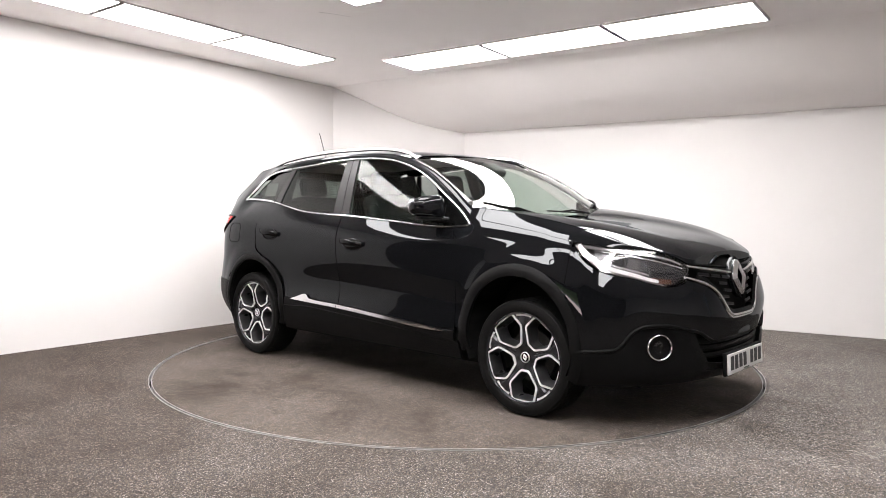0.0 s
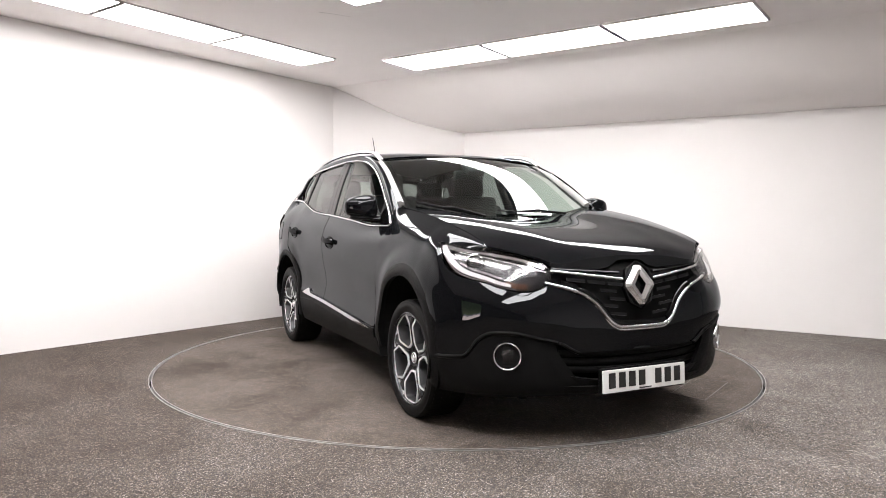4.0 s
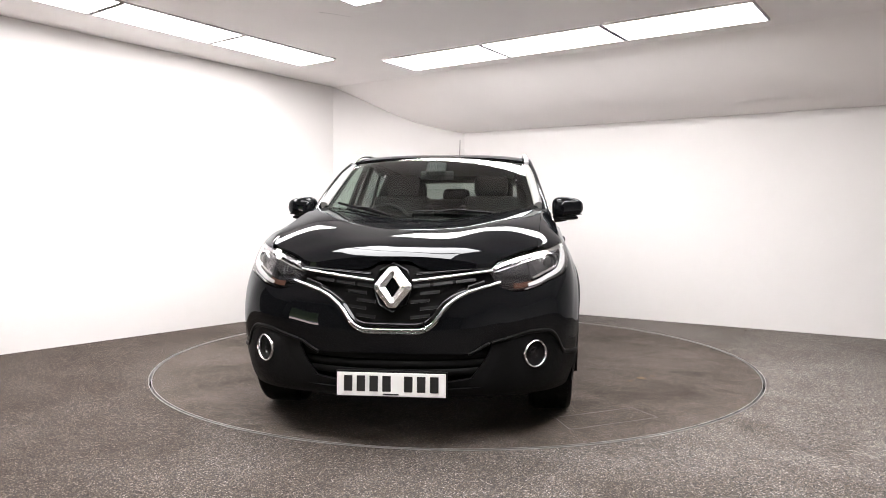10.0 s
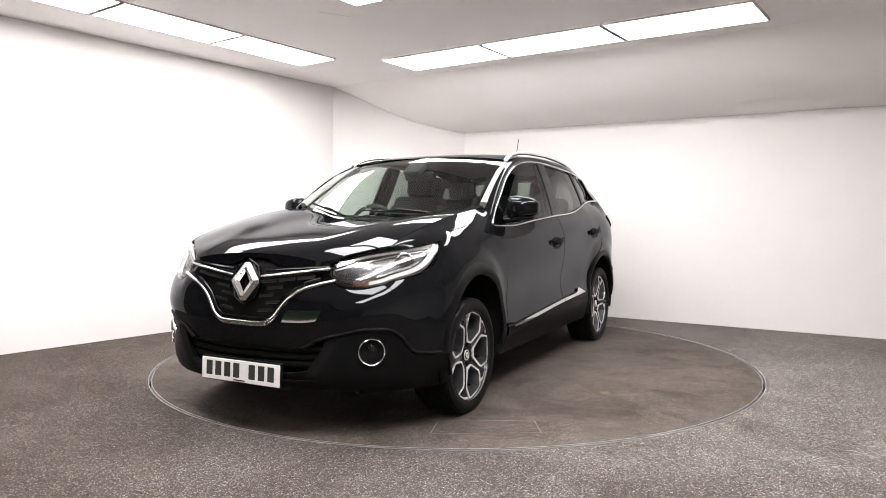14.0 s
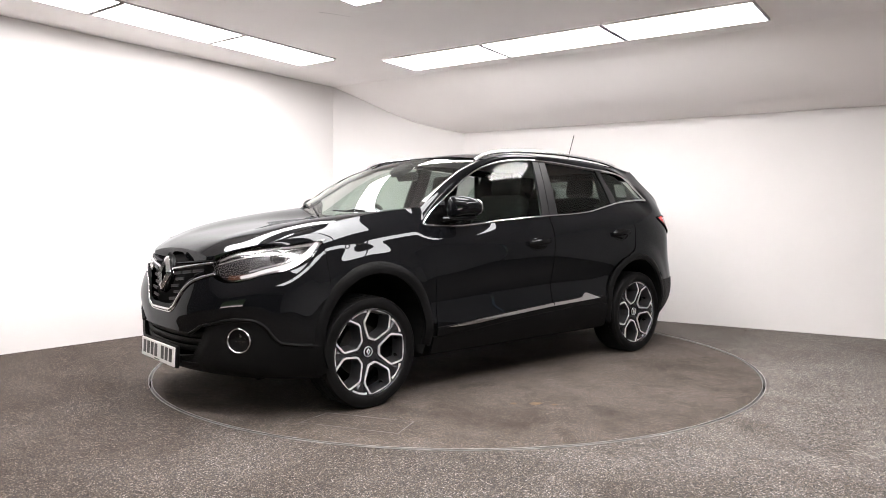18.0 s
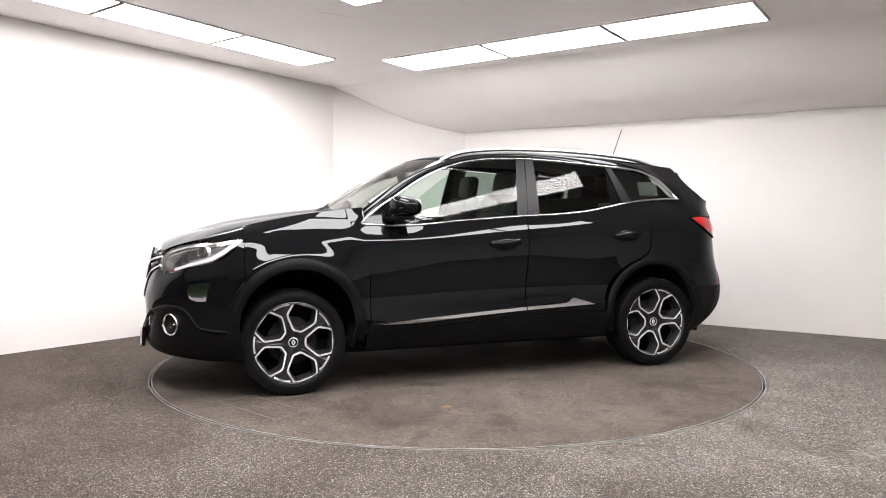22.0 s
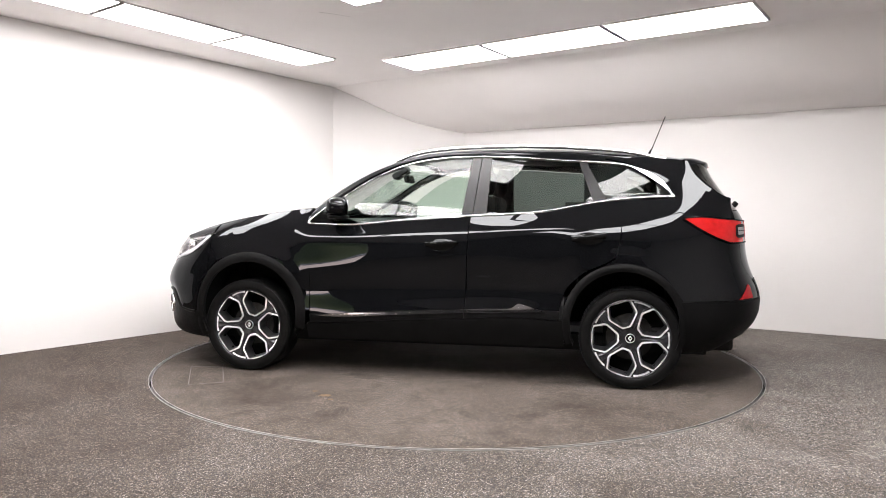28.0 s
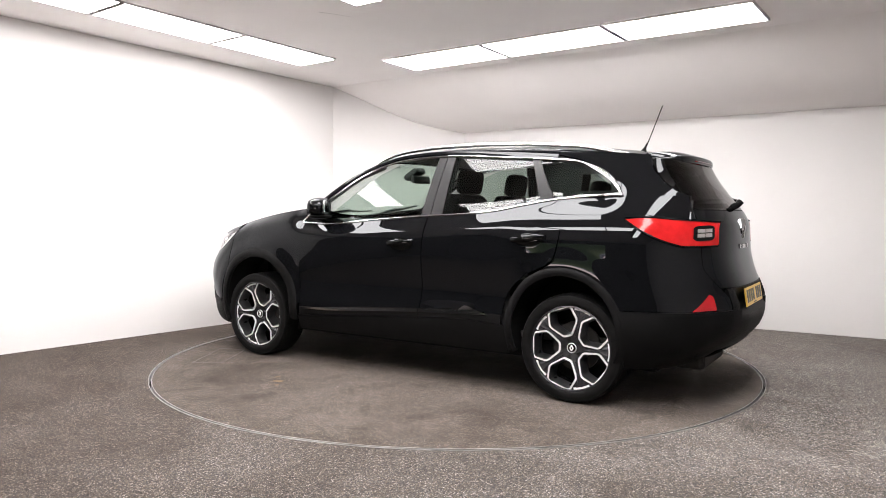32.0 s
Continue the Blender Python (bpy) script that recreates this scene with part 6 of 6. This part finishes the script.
# on the left the wheel's x axis runs forward; turned by half on the right
wheel.matrix_basis = pose(FX, YW, HUBZ, 0, 180, 0)
copy_thing(wheel, pose(RX, YW, HUBZ, 0, 0, 0))
copy_thing(wheel, pose(FX, -YW, HUBZ, 0, 18, 180))
copy_thing(wheel, pose(RX, -YW, HUBZ, 0, 25, 180))

# ---- cabin ----
part("cabin_floor", box(2.6, 1.5, 0.04, pose(-0.45, 0, 0.36)), DASH, und)


def dash(u, v):
    w = 2 * u - 1
    prof = [(0.93, 1.06), (0.72, 1.085), (0.60, 1.06), (0.52, 0.95), (0.56, 0.72)]
    px = pchip([(k / 4, p[0]) for k, p in enumerate(prof)])(v)
    pz = pchip([(k / 4, p[1]) for k, p in enumerate(prof)])(v)
    return Vector((px - 0.10 * w * w * (1 - v), 0.72 * w, pz))


part("dashboard", skin(dash, 20, 16, 0), DASH, car, "dark dashboard", smooth=60)


def seat(cx, cy, name):
    b = box(0.50, 0.50, 0.16, pose(cx, cy, 0.62, 0, -6, 0), None, 0.05)
    st = part(name, b, SEAT, car, "black leather seat", smooth=60)
    bk = box(0.14, 0.47, 0.62, pose(cx - 0.32, cy, 0.96, 0, -16, 0), None, 0.055)
    bk = box(0.10, 0.10, 0.52, pose(cx - 0.29, cy + 0.21, 0.94, 0, -16, 0), bk, 0.04)
    bk = box(0.10, 0.10, 0.52, pose(cx - 0.29, cy - 0.21, 0.94, 0, -16, 0), bk, 0.04)
    part("backrest", bk, SEAT, st, smooth=60)
    part("headrest", box(0.10, 0.27, 0.18, pose(cx - 0.425, cy, 1.345, 0, -10, 0), None, 0.045), SEAT, st, smooth=60)
    for d in (-0.06, 0.06):
        part("headrest_post", tube([(cx - 0.40, cy + d, 1.20), (cx - 0.425, cy + d, 1.31)], 0.006, 8), CHROME, st, "chrome post")
    return st


seat(0.10, 0.36, "seat")
seat(0.10, -0.36, "seat")
bench = part("rear_seat", box(0.50, 1.30, 0.16, pose(-0.72, 0, 0.66, 0, -6, 0), None, 0.05), SEAT, car, "black leather rear bench", smooth=60)
part("backrest", box(0.14, 1.30, 0.58, pose(-1.05, 0, 0.97, 0, -18, 0), None, 0.05), SEAT, bench, smooth=60)
for cy in (-0.40, 0.0, 0.40):
    part("headrest", box(0.09, 0.25, 0.16 if cy else 0.12, pose(-1.17, cy, 1.33 if cy else 1.29, 0, -12, 0), None, 0.04), SEAT, bench, smooth=60)
    for d in (-0.05, 0.05):
        part("headrest_post", tube([(-1.13, cy + d, 1.20), (-1.165, cy + d, 1.28)], 0.006, 8), CHROME, bench, "chrome post")
part("parcel_shelf", box(0.62, 1.16, 0.02, pose(-1.55, 0, 1.10, 0, 0, 0)), DASH, car, "dark parcel shelf")
sw = part("steering_wheel", tube([(0.0, 0.185 * math.cos(a), 0.185 * math.sin(a)) for a in [2 * math.pi * k / 36 for k in range(36)]], 0.016, 10, closed=True), SEAT, car, "black steering wheel", smooth=60)
sw.matrix_basis = pose(0.475, -0.36, 1.01, 0, -22, 0)
part("wheel_hub", ball(0.035, 0.09, 0.07, pose(0.01, 0, 0), seg=16), DASH, sw, smooth=60)
for a in (0, 180, 270):
    part("wheel_spoke", tube([(0.01, 0.06 * math.cos(radians(a)), 0.06 * math.sin(radians(a))), (0.0, 0.18 * math.cos(radians(a)), 0.18 * math.sin(radians(a)))], 0.015, 8, flat=(0.02, 0.01)), SATIN, sw, "silver spoke")
rvm = part("rear_view_mirror", box(0.03, 0.24, 0.065, pose(0.36, 0, 1.395, 0, 12, 0), None, 0.012), DASH, car, "black rear-view mirror", smooth=50)
part("sensor_box", box(0.14, 0.14, 0.05, pose(0.42, 0, 1.44, 0, 31, 0), None, 0.015), DASH, rvm, "dark sensor housing")
part("headliner", skin(lambda u, v: roof(lerp(0.04, 0.96, u), lerp(0.03, 0.98, v)) - Vector((0, 0, 0.03)), 12, 16, 0), HEADLINER, car, "pale grey headliner", smooth=60)
for s in (1, -1):
    # moulded lining round the rear quarter windows, with a small opening
    for name, xa, xb, za, zb in (("quarter_lining", -1.02, -1.30, 1.10, 1.50), ("quarter_lining", -1.485, -1.70, 1.10, 1.47), ("quarter_lining", -1.28, -1.52, 1.10, 1.262), ("quarter_lining", -1.28, -1.44, 1.366, 1.46)):
        part(name, skin(lambda u, v: sidept(lerp(xa, xb, u), lerp(za, min(zb, CH_Z(lerp(xa, xb, u)) - 0.006), v), -0.065), 8, 8, 0.0, mirror=s), DASH, car, "dark moulded quarter lining", smooth=50)
    pts = [(0.80, s * 0.715, 1.18), (0.62, s * 0.69, 1.29), (0.43, s * 0.66, 1.395), (0.24, s * 0.63, 1.465)]
    part("pillar_lining", tube(pts, 0.03, 8, flat=(0.024, 0.03)), HEADLINER, car, "pale grey pillar lining", smooth=60)
    part("pillar_lining", tube([(-0.30, s * 0.775, 1.08), (-0.34, s * 0.70, 1.30), (-0.36, s * 0.63, 1.50)], 0.04, 8, flat=(0.05, 0.02)), DASH, car, smooth=60)


# ---- what moves ----
def motions():
    spin, lie = [], []
    for k in range(0, 65):
        t = k * 0.5
        a = -0.7290 - 0.0929689 * t + 0.000038 * ((t - 16) ** 2 - 128)
        m = Matrix.Rotation(a, 4, "Z")
        spin.append((t, m))
        lie.append((t, m @ Matrix.Translation((0.0344, -0.0961, 0.0))))
    walk(turntable, spin)
    walk(car, lie)


motions()
